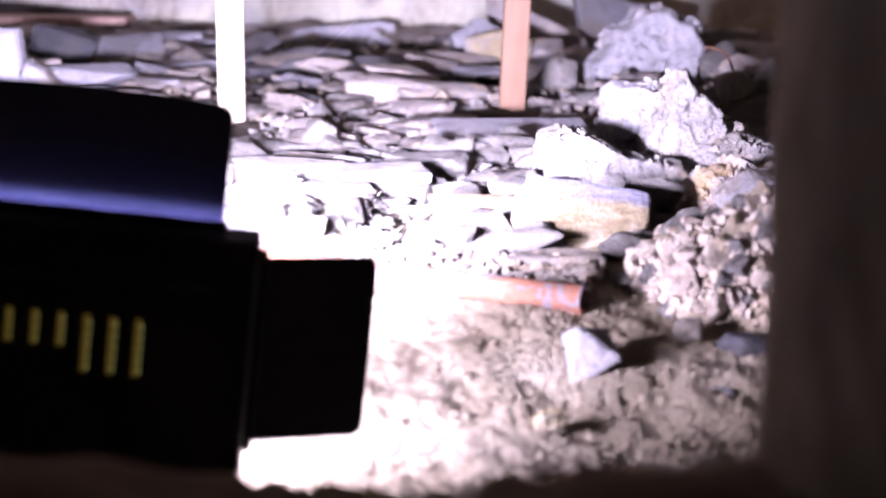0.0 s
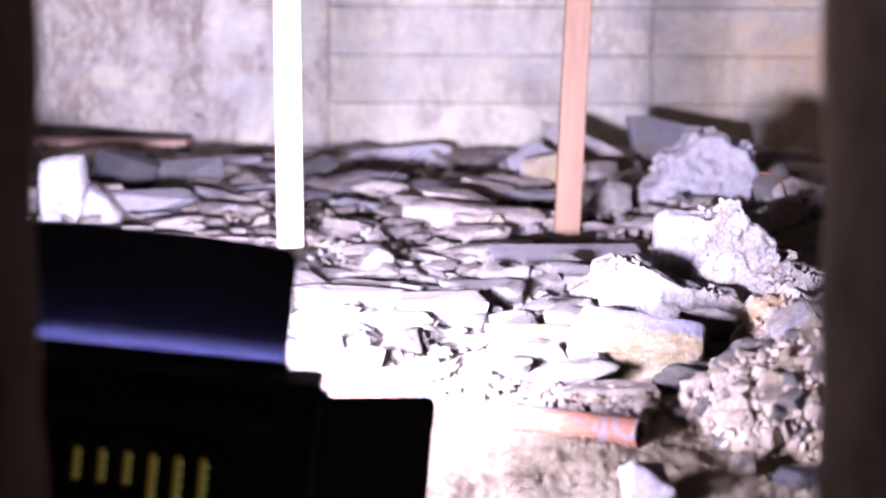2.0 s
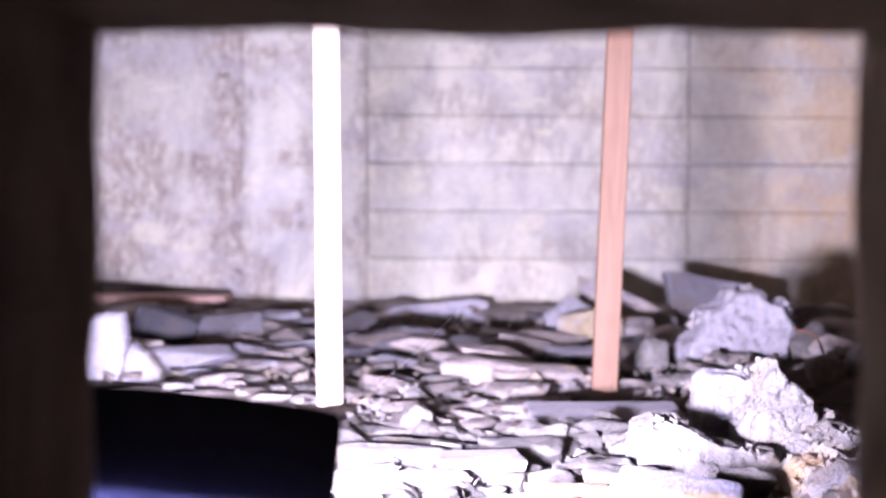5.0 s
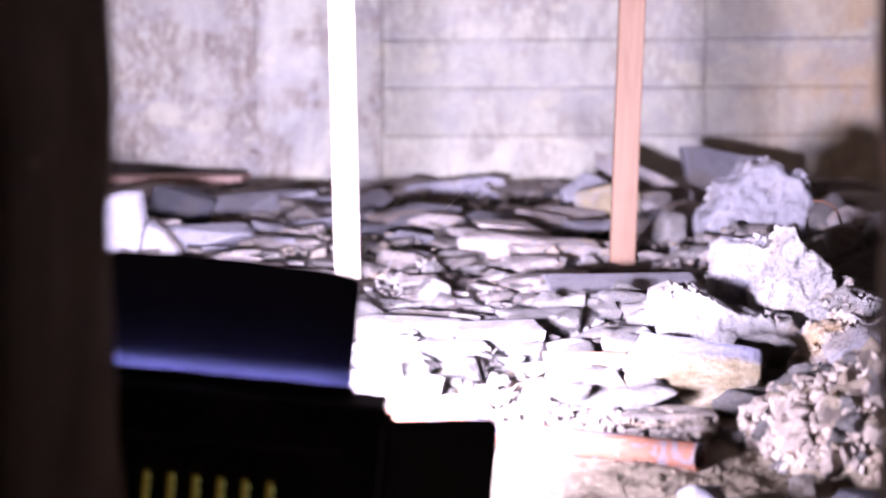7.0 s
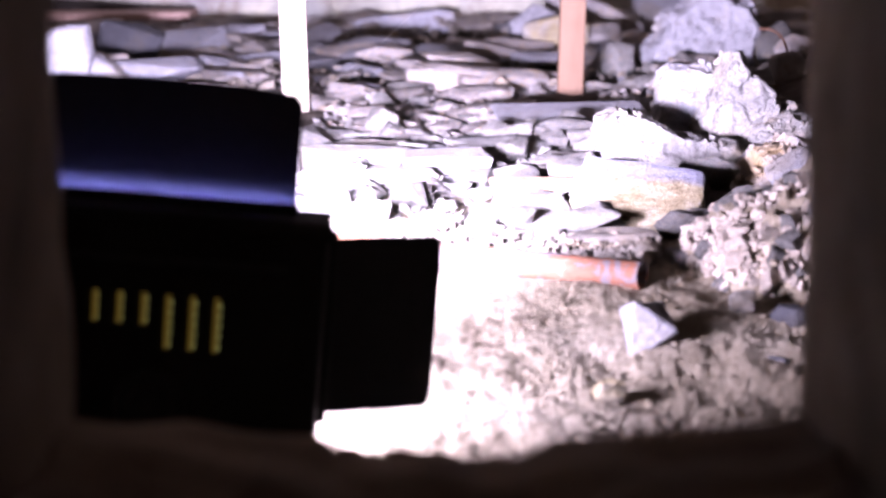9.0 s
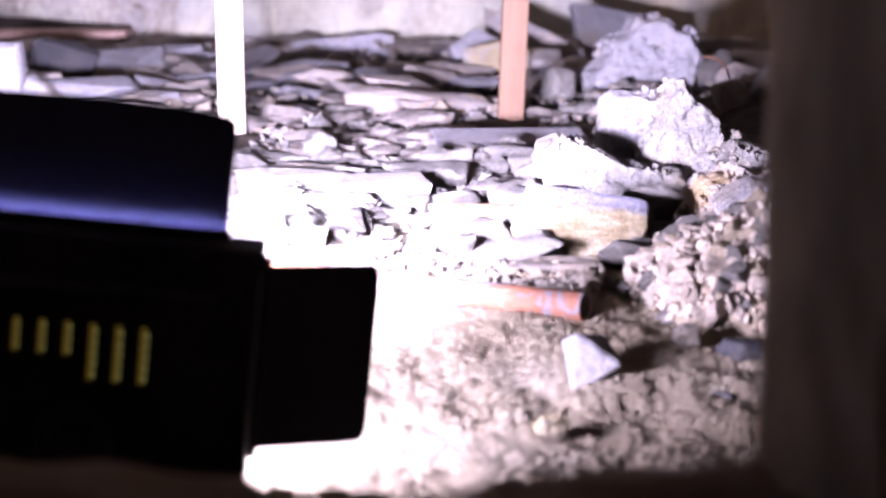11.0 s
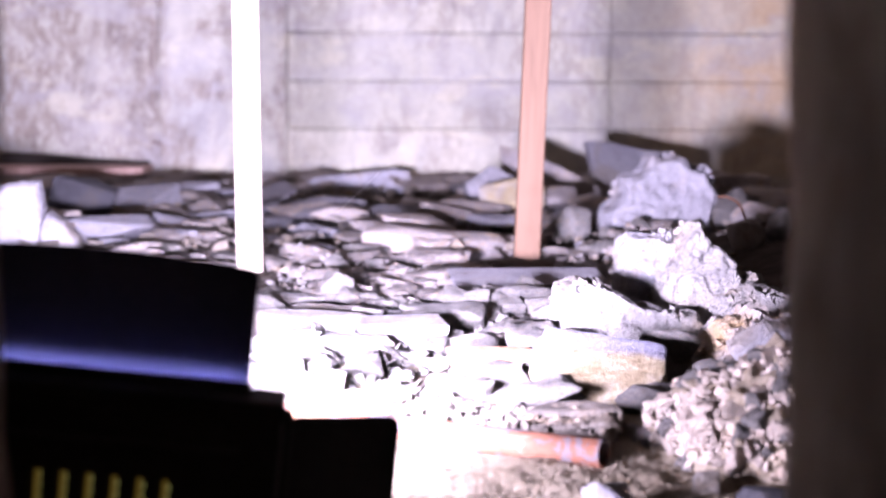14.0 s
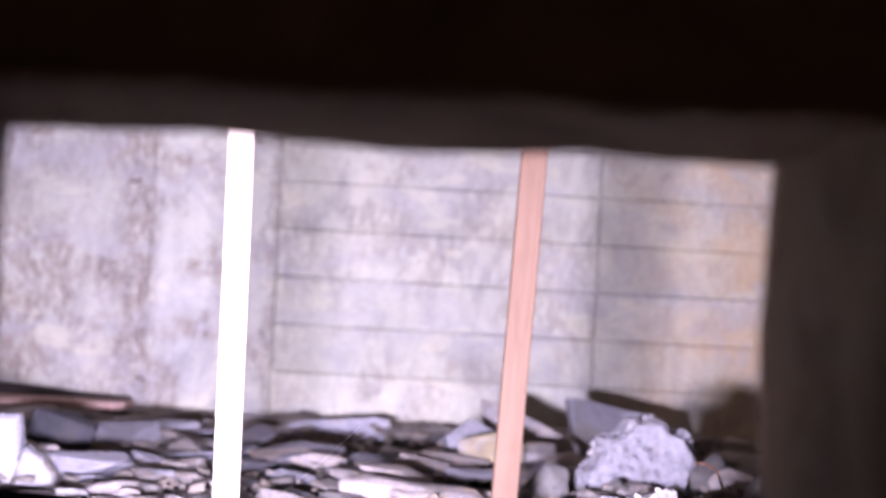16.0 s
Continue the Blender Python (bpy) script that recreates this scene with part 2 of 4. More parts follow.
def plain_mat(name, c, rough=0.5, metal=0.0, spec=0.4, grain=0.0008):
    k = Mat(name, rough, metal, spec)
    co = k.coords()
    n = k.noise(co, 160, 4)
    k.colour(k.ramp(n, (0.3, tuple(v * 0.85 for v in c)), (0.7, tuple(min(1, v * 1.15) for v in c))))
    k.bump(n, grain, 0.4)
    return k.m


M_BLACK = plain_mat("black_powder_coat", (0.014, 0.013, 0.015), 0.8, 0, 0.12)
M_FLAP = plain_mat("satin_black_sheet_metal", (0.020, 0.020, 0.024), 0.65, 0.0, 0.15)
M_HOLLOW = plain_mat("dark_hollow", (0.01, 0.008, 0.007), 0.9)
M_WIRE = plain_mat("brown_bent_wire", (0.16, 0.08, 0.05), 0.6, 0.5)
M_TWIG = plain_mat("orange_brown_twig", (0.26, 0.13, 0.06), 0.8)
M_STRAW = plain_mat("dry_straw", (0.42, 0.38, 0.30), 0.8)
M_SILK = plain_mat("pale_spider_silk", (0.7, 0.7, 0.75), 0.4)


def glow_mat(name, c, power):
    k = Mat(name, 0.5)
    k.colour(tuple(v * 0.5 for v in c))
    k.b.inputs["Emission Color"].default_value = hexa(c)
    k.b.inputs["Emission Strength"].default_value = power
    return k.m


M_LED = glow_mat("white_led_panel", (0.93, 0.92, 1.0), 6.0)
M_BOARDGLOW = glow_mat("amber_circuit_strip", (0.52, 0.33, 0.06), 0.12)
M_DOT = glow_mat("yellow_green_led_dot", (0.75, 0.75, 0.28), 0.33)
M_GLEAM = glow_mat("blue_gleam_strip", (0.32, 0.32, 1.0), 370.0)


# ---- building helpers ----
def mesh_from(bm, name, material, smooth=False):
    me = bpy.data.meshes.new(name)
    bm.normal_update()
    bm.to_mesh(me)
    bm.free()
    if material:
        me.materials.append(material)
    if smooth:
        for p in me.polygons:
            p.use_smooth = True
    return me


def part(name, bm, material, parent, label="", m=None, smooth=False):
    ob = new(name, mesh_from(bm, name, material, smooth))
    ob.parent = parent
    if m is not None:
        ob.matrix_basis = m
    return tagged(ob, label) if label else ob


def box(bm, x0, x1, y0, y1, z0, z1, bevel=0.0, seg=2):
    r = bmesh.ops.create_cube(bm, size=1.0)
    vs = r["verts"]
    for v in vs:
        v.co = Vector(((x0 + x1) / 2 + v.co.x * (x1 - x0), (y0 + y1) / 2 + v.co.y * (y1 - y0), (z0 + z1) / 2 + v.co.z * (z1 - z0)))
    if bevel:
        es = list({e for v in vs for e in v.link_edges})
        bmesh.ops.bevel(bm, geom=es, offset=bevel, segments=seg, profile=0.6, affect="EDGES")
    return bm


def smooth_step(u):
    u = max(0.0, min(1.0, u))
    return u * u * (3 - 2 * u)


def ground_z(x, y):
    z = -0.075 * smooth_step((2.0 - y) / 0.65)
    z += 0.10 * math.exp(-((x - 0.85) / 0.30) ** 2 - ((y - 3.2) / 0.75) ** 2)
    z += 0.05 * math.exp(-((x + 1.1) / 0.25) ** 2 - ((y - 4.0) / 0.6) ** 2)
    return z


def ground_relief(x, y):
    p = Vector((x, y, 0.3))
    z = 0.010 * noise.noise(p * 7) + 0.006 * noise.noise(p * 21) + 0.0036 * noise.noise(p * 55)
    return z + (0.0028 * noise.noise(p * 120) if 0.9 < y < 2.2 else 0.0)


def stone(seed, sx, sy, sz, n=15, square=0.6, rough=0.05, cuts=2, freq=1.0):
    """An angular broken stone: a hull of random points, worn edges, rough faces; base at z = 0."""
    rng = random.Random(seed)
    bm = bmesh.new()
    for _ in range(n):
        v = Vector((rng.uniform(-1, 1), rng.uniform(-1, 1), rng.uniform(-1, 1)))
        s = v.normalized()
        big = max(abs(s.x), abs(s.y), abs(s.z))
        v = s * ((1 - square) + square / big) * rng.uniform(0.88, 1.0)
        bm.verts.new(v)
    r = bmesh.ops.convex_hull(bm, input=bm.verts[:])
    loose = [g for g in r["geom_interior"] if isinstance(g, bmesh.types.BMVert)]
    if loose:
        bmesh.ops.delete(bm, geom=loose, context="VERTS")
    bmesh.ops.dissolve_limit(bm, angle_limit=radians(14), verts=bm.verts[:], edges=bm.edges[:])
    bmesh.ops.bevel(bm, geom=bm.edges[:], offset=0.07, segments=1, affect="EDGES")
    bmesh.ops.triangulate(bm, faces=bm.faces[:])
    if cuts:
        bmesh.ops.subdivide_edges(bm, edges=bm.edges[:], cuts=cuts, use_grid_fill=True)
        bmesh.ops.triangulate(bm, faces=bm.faces[:])
    off = Vector((seed * 3.7 % 50, seed * 1.3 % 50, seed * 2.1 % 50))
    for v in bm.verts:
        d = noise.fractal(v.co * 1.6 * freq + off, 0.9, 2.2, 4) * rough
        d += (noise.noise(v.co * 5.5 * freq + off)) * rough * 0.5
        if rough > 0.09:
            d += (0.30 - noise.voronoi(v.co * 2.3 * freq + off)[0][0]) * rough * 1.1
            d += (0.30 - noise.voronoi(v.co * 6.0 * freq + off)[0][0]) * rough * 0.5
        v.co += v.co.normalized() * d
    lo = [min(v.co[i] for v in bm.verts) for i in range(3)]
    hi = [max(v.co[i] for v in bm.verts) for i in range(3)]
    size = (sx, sy, sz)
    for v in bm.verts:
        for i in range(3):
            v.co[i] = (v.co[i] - lo[i]) / (hi[i] - lo[i]) * size[i] - (size[i] / 2 if i < 2 else 0)
    return bm


TAKEN = []


def block(seed, sx, sy, sz, jitter=0.12, bevel=0.05, rough=0.02):
    """A squared stone with knocked corners and slightly uneven faces; base at z = 0."""
    rng = random.Random(seed)
    bm = bmesh.new()
    bmesh.ops.create_cube(bm, size=1.0)
    for v in bm.verts:
        v.co += Vector([rng.uniform(-jitter, jitter) for _ in range(3)])
    bmesh.ops.bevel(bm, geom=bm.edges[:], offset=bevel, segments=2, profile=0.6, affect="EDGES")
    bmesh.ops.triangulate(bm, faces=bm.faces[:])
    bmesh.ops.subdivide_edges(bm, edges=[e for e in bm.edges if e.calc_length() > 0.15], cuts=9, use_grid_fill=True)
    bmesh.ops.triangulate(bm, faces=bm.faces[:])
    off = Vector((seed * 3.7 % 50, 0, 0))
    low = min(v.co.z for v in bm.verts)
    for v in bm.verts:
        d = rough * (noise.fractal(v.co * 2.2 + off, 0.9, 2.2, 4) + 0.5 * noise.noise(v.co * 9 + off))
        v.co += v.co.normalized() * d
        v.co = Vector((v.co.x * sx, v.co.y * sy, (v.co.z - low) * sz))
    return bm


def squared(name, label, x, y, size, seed, material, turn=0, tip=(0, 0), sink=0.008, **kw):
    ob = new(name, mesh_from(block(seed, *size, **kw), name, material))
    ob.matrix_basis = pose(x, y, ground_z(x, y) - sink, tip[0], tip[1], turn)
    TAKEN.append((x, y, size[0] * 0.45, size[1] * 0.45))
    return tagged(ob, label, "stone")


def hero(name, label, x, y, size, seed, material, turn=0, tip=(0, 0), z=None, category="stone", n=15, square=0.6, rough=0.05, cuts=3, freq=1.0, sink=0.012):
    ob = new(name, mesh_from(stone(seed, *size, n=n, square=square, rough=rough, cuts=cuts, freq=freq), name, material))
    ob.matrix_basis = pose(x, y, (ground_z(x, y) if z is None else z) - sink, tip[0], tip[1], turn)
    TAKEN.append((x, y, size[0] * 0.45, size[1] * 0.45))
    return tagged(ob, label, category)


def hewn(name, label, outline, y, depth, material, seed, turn=0, voxel=0.0035, lumps=0.006, knobs=0.006, crumb=0.0025, taper=0.8, ridge=0.0, face=0.86, category="stone"):
    """A broken lump with a chosen outline in x and z: swollen, weathered, with chipped faces."""
    cx = sum(p[0] for p in outline) / len(outline)
    cz = sum(p[1] for p in outline) / len(outline)
    bm = bmesh.new()
    rings = []
    for yy, k in ((0.0, face), (0.16, 1.0), (0.6, 0.98), (1.0, taper)):
        rings.append([bm.verts.new(((px - cx) * k, yy * depth + ridge * max(0.0, pz - cz), cz + (pz - cz) * k)) for px, pz in outline])
    n = len(outline)
    for a, b in zip(rings, rings[1:]):
        for i in range(n):
            bm.faces.new([a[i], a[(i + 1) % n], b[(i + 1) % n], b[i]])
    bm.faces.new(rings[0][::-1])
    bm.faces.new(rings[-1])
    bmesh.ops.recalc_face_normals(bm, faces=bm.faces[:])
    ob = new(name, mesh_from(bm, name, material))
    weld = ob.modifiers.new("weld", "REMESH")
    weld.mode, weld.voxel_size = "VOXEL", voxel
    done = bpy.data.meshes.new_from_object(ob.evaluated_get(bpy.context.evaluated_depsgraph_get()))
    ob.modifiers.remove(weld)
    off = Vector((seed * 1.7, seed * 0.3, 0))
    for v in done.vertices:
        p = v.co + off
        w = p + 0.014 * Vector((noise.noise(p * 30), noise.noise(p * 30 + Vector((7, 0, 0))), noise.noise(p * 30 + Vector((0, 7, 0)))))
        cell, chip = noise.voronoi(w * 20)[0], noise.voronoi(w * 55)[0]
        d = lumps * (noise.noise(p * 16) + 0.6 * noise.noise(p * 34)) + knobs * (0.34 - cell[0]) * 1.4
        d += crumb * (0.25 - abs(noise.noise(w * 38))) * 2.2 + 0.5 * crumb * (0.3 - chip[0]) + 0.4 * crumb * noise.noise(p * 140)
        v.co += v.normal * d
    done.materials.clear()
    done.materials.append(material)
    ob.data = done
    ob.matrix_basis = pose(cx, y, 0, 0, 0, turn)
    half = (max(p[0] for p in outline) - min(p[0] for p in outline)) / 2
    TAKEN.append((cx, y + depth / 2, half * 0.9, depth * 0.5))
    return tagged(ob, label, category)


# ---- the setting ----
def grid_line(stops):
    out = []
    for a, b, step in stops:
        k = max(1, round((b - a) / step))
        out += [a + (b - a) * i / k for i in range(k)]
    return out + [stops[-1][1]]


def build_ground():
    xs = grid_line(((-2.0, -0.6, 0.05), (-0.6, -0.25, 0.014), (-0.25, 0.55, 0.0055), (0.55, 1.2, 0.02), (1.2, 2.0, 0.06)))
    ys = grid_line(((-1.5, 0.9, 0.1), (0.9, 1.3, 0.02), (1.3, 2.05, 0.0055), (2.05, 3.0, 0.016), (3.0, 6.1, 0.04)))
    verts = [(x, y, ground_z(x, y) + ground_relief(x, y)) for y in ys for x in xs]
    w = len(xs)
    faces = [(j * w + i, j * w + i + 1, (j + 1) * w + i + 1, (j + 1) * w + i) for j in range(len(ys) - 1) for i in range(w - 1)]
    me = bpy.data.meshes.new("ground")
    me.from_pydata(verts, [], faces)
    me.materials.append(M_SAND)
    tagged(new("ground", me), "pale sandy earth floor of the cellar", "ground", kind="structure")


build_ground()


def rough_block(bm, x0, x1, y0, y1, z0, z1, cell=0.02, amp=0.004, shape=None):
    """A block of masonry with uneven faces, only its six sides, finely cut."""
    nx, ny, nz = (max(1, round((b - a) / cell)) for a, b in ((x0, x1), (y0, y1), (z0, z1)))
    nx, nz = min(nx, 60), min(nz, 60)
    seen = {}

    def vert(i, j, k):
        key = (i, j, k)
        if key not in seen:
            p = Vector((x0 + (x1 - x0) * i / nx, y0 + (y1 - y0) * j / ny, z0 + (z1 - z0) * k / nz))
            q = p + amp * Vector((noise.noise(p * 14), noise.noise(p * 14 + Vector((9, 0, 0))), noise.noise(p * 14 + Vector((0, 9, 0)))))
            q += 0.35 * amp * Vector((noise.noise(p * 45), 0, noise.noise(p * 45 + Vector((5, 5, 5)))))
            if shape:
                q = shape(q, k / nz)
            seen[key] = bm.verts.new(q)
        return seen[key]

    for a in range(nx):
        for c in range(nz):
            for j in (0, ny):
                bm.faces.new([vert(a, j, c), vert(a + 1, j, c), vert(a + 1, j, c + 1), vert(a, j, c + 1)])
    for a in range(nx):
        for b in range(ny):
            for k in (0, nz):
                bm.faces.new([vert(a, b, k), vert(a + 1, b, k), vert(a + 1, b + 1, k), vert(a, b + 1, k)])
    for b in range(ny):
        for c in range(nz):
            for i in (0, nx):
                bm.faces.new([vert(i, b, c), vert(i, b + 1, c), vert(i, b + 1, c + 1), vert(i, b, c + 1)])
    bmesh.ops.recalc_face_normals(bm, faces=bm.faces[:])
    return bm


OPEN_L, OPEN_R, OPEN_T = -0.184, 0.205, 0.476
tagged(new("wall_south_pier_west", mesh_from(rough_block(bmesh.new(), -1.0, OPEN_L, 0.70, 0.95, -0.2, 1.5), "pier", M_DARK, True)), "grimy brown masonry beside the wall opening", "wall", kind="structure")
tagged(new("wall_south_pier_east", mesh_from(rough_block(bmesh.new(), OPEN_R, 1.0, 0.70, 0.95, -0.2, 1.5), "pier", M_DARK_LIT, True)), "grey-brown masonry beside the wall opening, lightened for bounced light", "wall", kind="structure")
tagged(new("wall_south_lintel", mesh_from(rough_block(bmesh.new(), OPEN_L - 0.002, OPEN_R + 0.002, 0.705, 0.947, OPEN_T, 1.5), "lintel", M_DARK, True)), "dark rough lintel over the wall opening", "lintel", kind="structure")


def sill_shape(q, k):
    if k > 0.6:
        side = abs(q.x - 0.0) / 0.2
        q = q + Vector((0, 0, 0.022 * side * side + 0.008 * noise.noise(q * 22) + (0.006 if q.x < -0.05 else 0)))
    return q


tagged(new("wall_south_sill", mesh_from(rough_block(bmesh.new(), OPEN_L - 0.002, OPEN_R + 0.002, 0.705, 0.947, -0.2, 0.078, 0.01, 0.006, sill_shape), "sill", M_DARK, True)), "dark uneven earthy sill of the wall opening", "sill", kind="structure")


def plain_wall(name, label, x0, x1, y0, y1, z0, z1, material, category="wall"):
    tagged(new(name, mesh_from(box(bmesh.new(), x0, x1, y0, y1, z0, z1), name, material)), label, category, kind="structure")


plain_wall("wall_north", "old board-marked concrete wall with stains", -2.0, 2.0, 6.03, 6.20, -0.2, 1.5, M_WALL)
plain_wall("wall_west", "grey concrete side wall", -2.2, -2.0, -1.5, 6.2, -0.2, 1.5, M_WALL)
plain_wall("wall_east", "grey concrete side wall", 2.0, 2.2, -1.5, 6.2, -0.2, 1.5, M_WALL)
# added unseen walls leave an opening that lets the warm world glow in
plain_wall("wall_behind_west", "unseen red-brown wall beside an opening added for fill light", -2.0, -0.5, -1.7, -1.5, -0.2, 1.5, M_BOUNCE)
plain_wall("wall_behind_east", "unseen red-brown wall beside an opening added for fill light", 0.5, 2.0, -1.7, -1.5, -0.2, 1.5, M_BOUNCE)
plain_wall("wall_behind_head", "unseen red-brown wall over an opening added for fill light", -0.498, 0.498, -1.697, -1.503, 1.3, 1.5, M_BOUNCE)
plain_wall("wall_south_west", "dark masonry wall", -2.0, -1.0, 0.70, 0.95, -0.2, 1.5, M_DARK)
plain_wall("wall_south_east", "dark masonry wall", 1.0, 2.0, 0.70, 0.95, -0.2, 1.5, M_DARK)
plain_wall("ceiling", "dark low cellar ceiling", -2.2, 2.2, -1.7, 6.2, 1.5, 1.6, M_DARK, "ceiling")


def wall_pieces():
    """Board-cast panels and planks of the far wall, with open joints between them."""
    wall = bpy.data.objects["wall_north"]

    def piece(name, x0, x1, z0, z1, front, material, soft=0.009):
        """One cast board: a finely cut face with crumbled, wandering rims."""
        bm = bmesh.new()
        cols = max(2, round((x1 - x0) / 0.02))
        rows = max(4, round((z1 - z0) / 0.02))
        us = [0, soft / (x1 - x0)] + [i / cols for i in range(1, cols)] + [1 - soft / (x1 - x0), 1]
        vs = [0, soft / (z1 - z0)] + [i / rows for i in range(1, rows)] + [1 - soft / (z1 - z0), 1]
        grid = []
        for j, v in enumerate(vs):
            line = []
            for i, u in enumerate(us):
                x, z = x0 + (x1 - x0) * u, z0 + (z1 - z0) * v
                p = Vector((x, z, front * 10 + x0))
                rim = min(i, len(us) - 1 - i, j, len(vs) - 1 - j)
                y = front + 0.0016 * noise.noise(p * 9) + 0.0009 * noise.noise(p * 40)
                gap = max(0.0, noise.noise(p * 6) + 0.35)
                if rim == 0:
                    y += 0.003 + 0.007 * gap
                elif rim == 1:
                    y += 0.004 * gap * max(0.0, 0.5 + noise.noise(p * 23))
                    z += 0.5 * soft * noise.noise(p * 17) * (1 if 1 < i < len(us) - 2 else 0)
                line.append(bm.verts.new((x, y, z)))
            grid.append(line)
        for j in range(len(vs) - 1):
            for i in range(len(us) - 1):
                bm.faces.new([grid[j][i], grid[j][i + 1], grid[j + 1][i + 1], grid[j + 1][i]])
        rim = [grid[0][i] for i in range(len(us))] + [grid[j][-1] for j in range(1, len(vs))]
        rim += [grid[-1][i] for i in range(len(us) - 2, -1, -1)] + [grid[j][0] for j in range(len(vs) - 2, 0, -1)]
        back = [bm.verts.new((v.co.x, 6.028, v.co.z)) for v in rim]
        for i in range(len(rim)):
            n = (i + 1) % len(rim)
            bm.faces.new([rim[n], rim[i], back[i], back[n]])
        return part(name, bm, material, wall)

    rng = random.Random(5)
    piece("panel", -1.99, -0.668, -0.15, 1.49, 6.000, M_WALL2)
    piece("panel", -0.6665, -0.274, -0.15, 1.49, 5.992, M_WALL2)
    z = -0.127
    while z < 1.45:
        top = min(z + 0.15, 1.49)
        piece("plank", -0.272, 0.7375, z + 0.0003, top - 0.0003, 6.000 + rng.uniform(-0.004, 0.004), M_WALL, 0.0055)
        piece("plank", 0.7385, 1.99, z + 0.0003, top - 0.0003, 6.004 + rng.uniform(-0.002, 0.002), M_WALL, 0.003)
        z += 0.15


def footing():
    bm = rough_block(bmesh.new(), -0.69, 1.2, 5.80, 5.99, -0.1, 0.035, 0.03, 0.02)
    tagged(new("footing", mesh_from(bm, "footing", M_MIX)), "low crumbling mortar footing along the wall", "footing", kind="structure")


footing()


# ---- the work light ----
def work_light():
    base = new("work_light")
    base.matrix_basis = LAMP
    tagged(base, "black portable work light with barn-door flaps, switched on", "work light")
    # housing: a back plate with vent slots cut through, four sides
    bm = bmesh.new()
    us = [-0.13]
    for i in range(6):
        us += [-0.035 + 0.018 * i - 0.0042, -0.035 + 0.018 * i + 0.0042]
    us.append(0.13)
    vs = [-0.095, -0.007, 0.010, 0.035, 0.093]
    for i in range(len(us) - 1):
        slot = (i - 1) // 2 if i % 2 == 1 else None
        for j in range(len(vs) - 1):
            if slot is not None and (j == 2 or (j == 1 and slot >= 3)):
                continue
            box(bm, us[i], us[i + 1], -0.026, -0.021, vs[j], vs[j + 1])
    bmesh.ops.remove_doubles(bm, verts=bm.verts[:], dist=1e-5)
    part("back_plate", bm, M_BLACK, base)
    bm = bmesh.new()
    box(bm, -0.133, 0.133, -0.022, 0.040, 0.088, 0.0955, 0.003)
    box(bm, -0.133, 0.133, -0.022, 0.040, -0.0975, -0.090, 0.003)
    box(bm, -0.133, -0.126, -0.022, 0.040, -0.095, 0.094, 0.003)
    box(bm, 0.126, 0.133, -0.022, 0.040, -0.095, 0.094, 0.003)
    part("housing", bm, M_BLACK, base)
    part("back_rim", box(bmesh.new(), -0.136, 0.136, -0.030, -0.020, 0.082, 0.0968, 0.004), M_BLACK, base)
    part("back_rib", box(bmesh.new(), -0.120, 0.105, -0.0285, -0.0255, 0.058, 0.063, 0.001, 1), M_FLAP, base)
    part("light_panel", box(bmesh.new(), -0.12, 0.12, 0.030, 0.038, -0.085, 0.085), M_LED, base, "glowing white light panel")
    part("inner_plate", box(bmesh.new(), -0.125, 0.125, 0.012, 0.016, -0.088, 0.088), M_HOLLOW, base)
    for i in range(6):
        u = -0.035 + 0.018 * i
        low = 0.008 if i < 3 else -0.009
        strip = part("circuit_strip", box(bmesh.new(), u - 0.0026, u + 0.0012, -0.012, -0.010, low, 0.037), M_BOARDGLOW, base, "amber circuit strip behind a vent slot")
        k = int((0.037 - low) / 0.0078)
        for j in range(k):
            zz = low + 0.004 + 0.0078 * j
            bm = bmesh.new()
            box(bm, u + 0.0013, u + 0.0033, -0.0135, -0.011, zz - 0.0016, zz + 0.0016, 0.0004, 1)
            part("led", bm, M_DOT, strip)
    # round knob with a raised ring
    bm = bmesh.new()
    bmesh.ops.create_cone(bm, cap_ends=True, segments=40, radius1=0.028, radius2=0.026, depth=0.004, matrix=pose(0.0117, -0.028, -0.05, 90, 0, 0))
    bmesh.ops.create_cone(bm, cap_ends=True, segments=40, radius1=0.018, radius2=0.016, depth=0.010, matrix=pose(0.0117, -0.032, -0.05, 90, 0, 0))
    part("knob", bm, M_FLAP, base, "round black knob", smooth=False)

    def flap(w, h, r=0.010, thick=0.0022, bow=0.0):
        """A sheet with two rounded outer corners, from its hinge at z = 0 up to z = h."""
        bm = bmesh.new()
        pts = [(-w / 2, 0), (w / 2, 0)]
        for s in range(7):
            a = s / 6 * math.pi / 2
            pts.append((w / 2 - r + r * math.cos(a), h - r + r * math.sin(a)))
        for s in range(9):
            x = (w / 2 - r) * (1 - 2 * (s + 1) / 10)
            pts.append((x, h + bow * (1 - (x / (w / 2)) ** 2)))
        for s in range(7):
            a = math.pi / 2 + s / 6 * math.pi / 2
            pts.append((-w / 2 + r + r * math.cos(a), h - r + r * math.sin(a)))
        f = bm.faces.new([bm.verts.new((x, 0, z)) for x, z in pts])
        g = bmesh.ops.extrude_face_region(bm, geom=[f])
        bmesh.ops.translate(bm, verts=[v for v in g["geom"] if isinstance(v, bmesh.types.BMVert)], vec=(0, thick, 0))
        bmesh.ops.recalc_face_normals(bm, faces=bm.faces[:])
        return bm

    part("top_flap", flap(0.210, 0.088, bow=0.004), M_FLAP, base, "upright satin black top flap", pose(0, 0.026, 0.0955, -7, 0, 0))
    part("side_flap", flap(0.139, 0.100), M_FLAP, base, "black side flap swung outward", pose(0.133, 0.040, 0.006) @ Matrix.Rotation(radians(30), 4, "Z") @ Matrix.Rotation(radians(90), 4, "Y"))
    bm = bmesh.new()
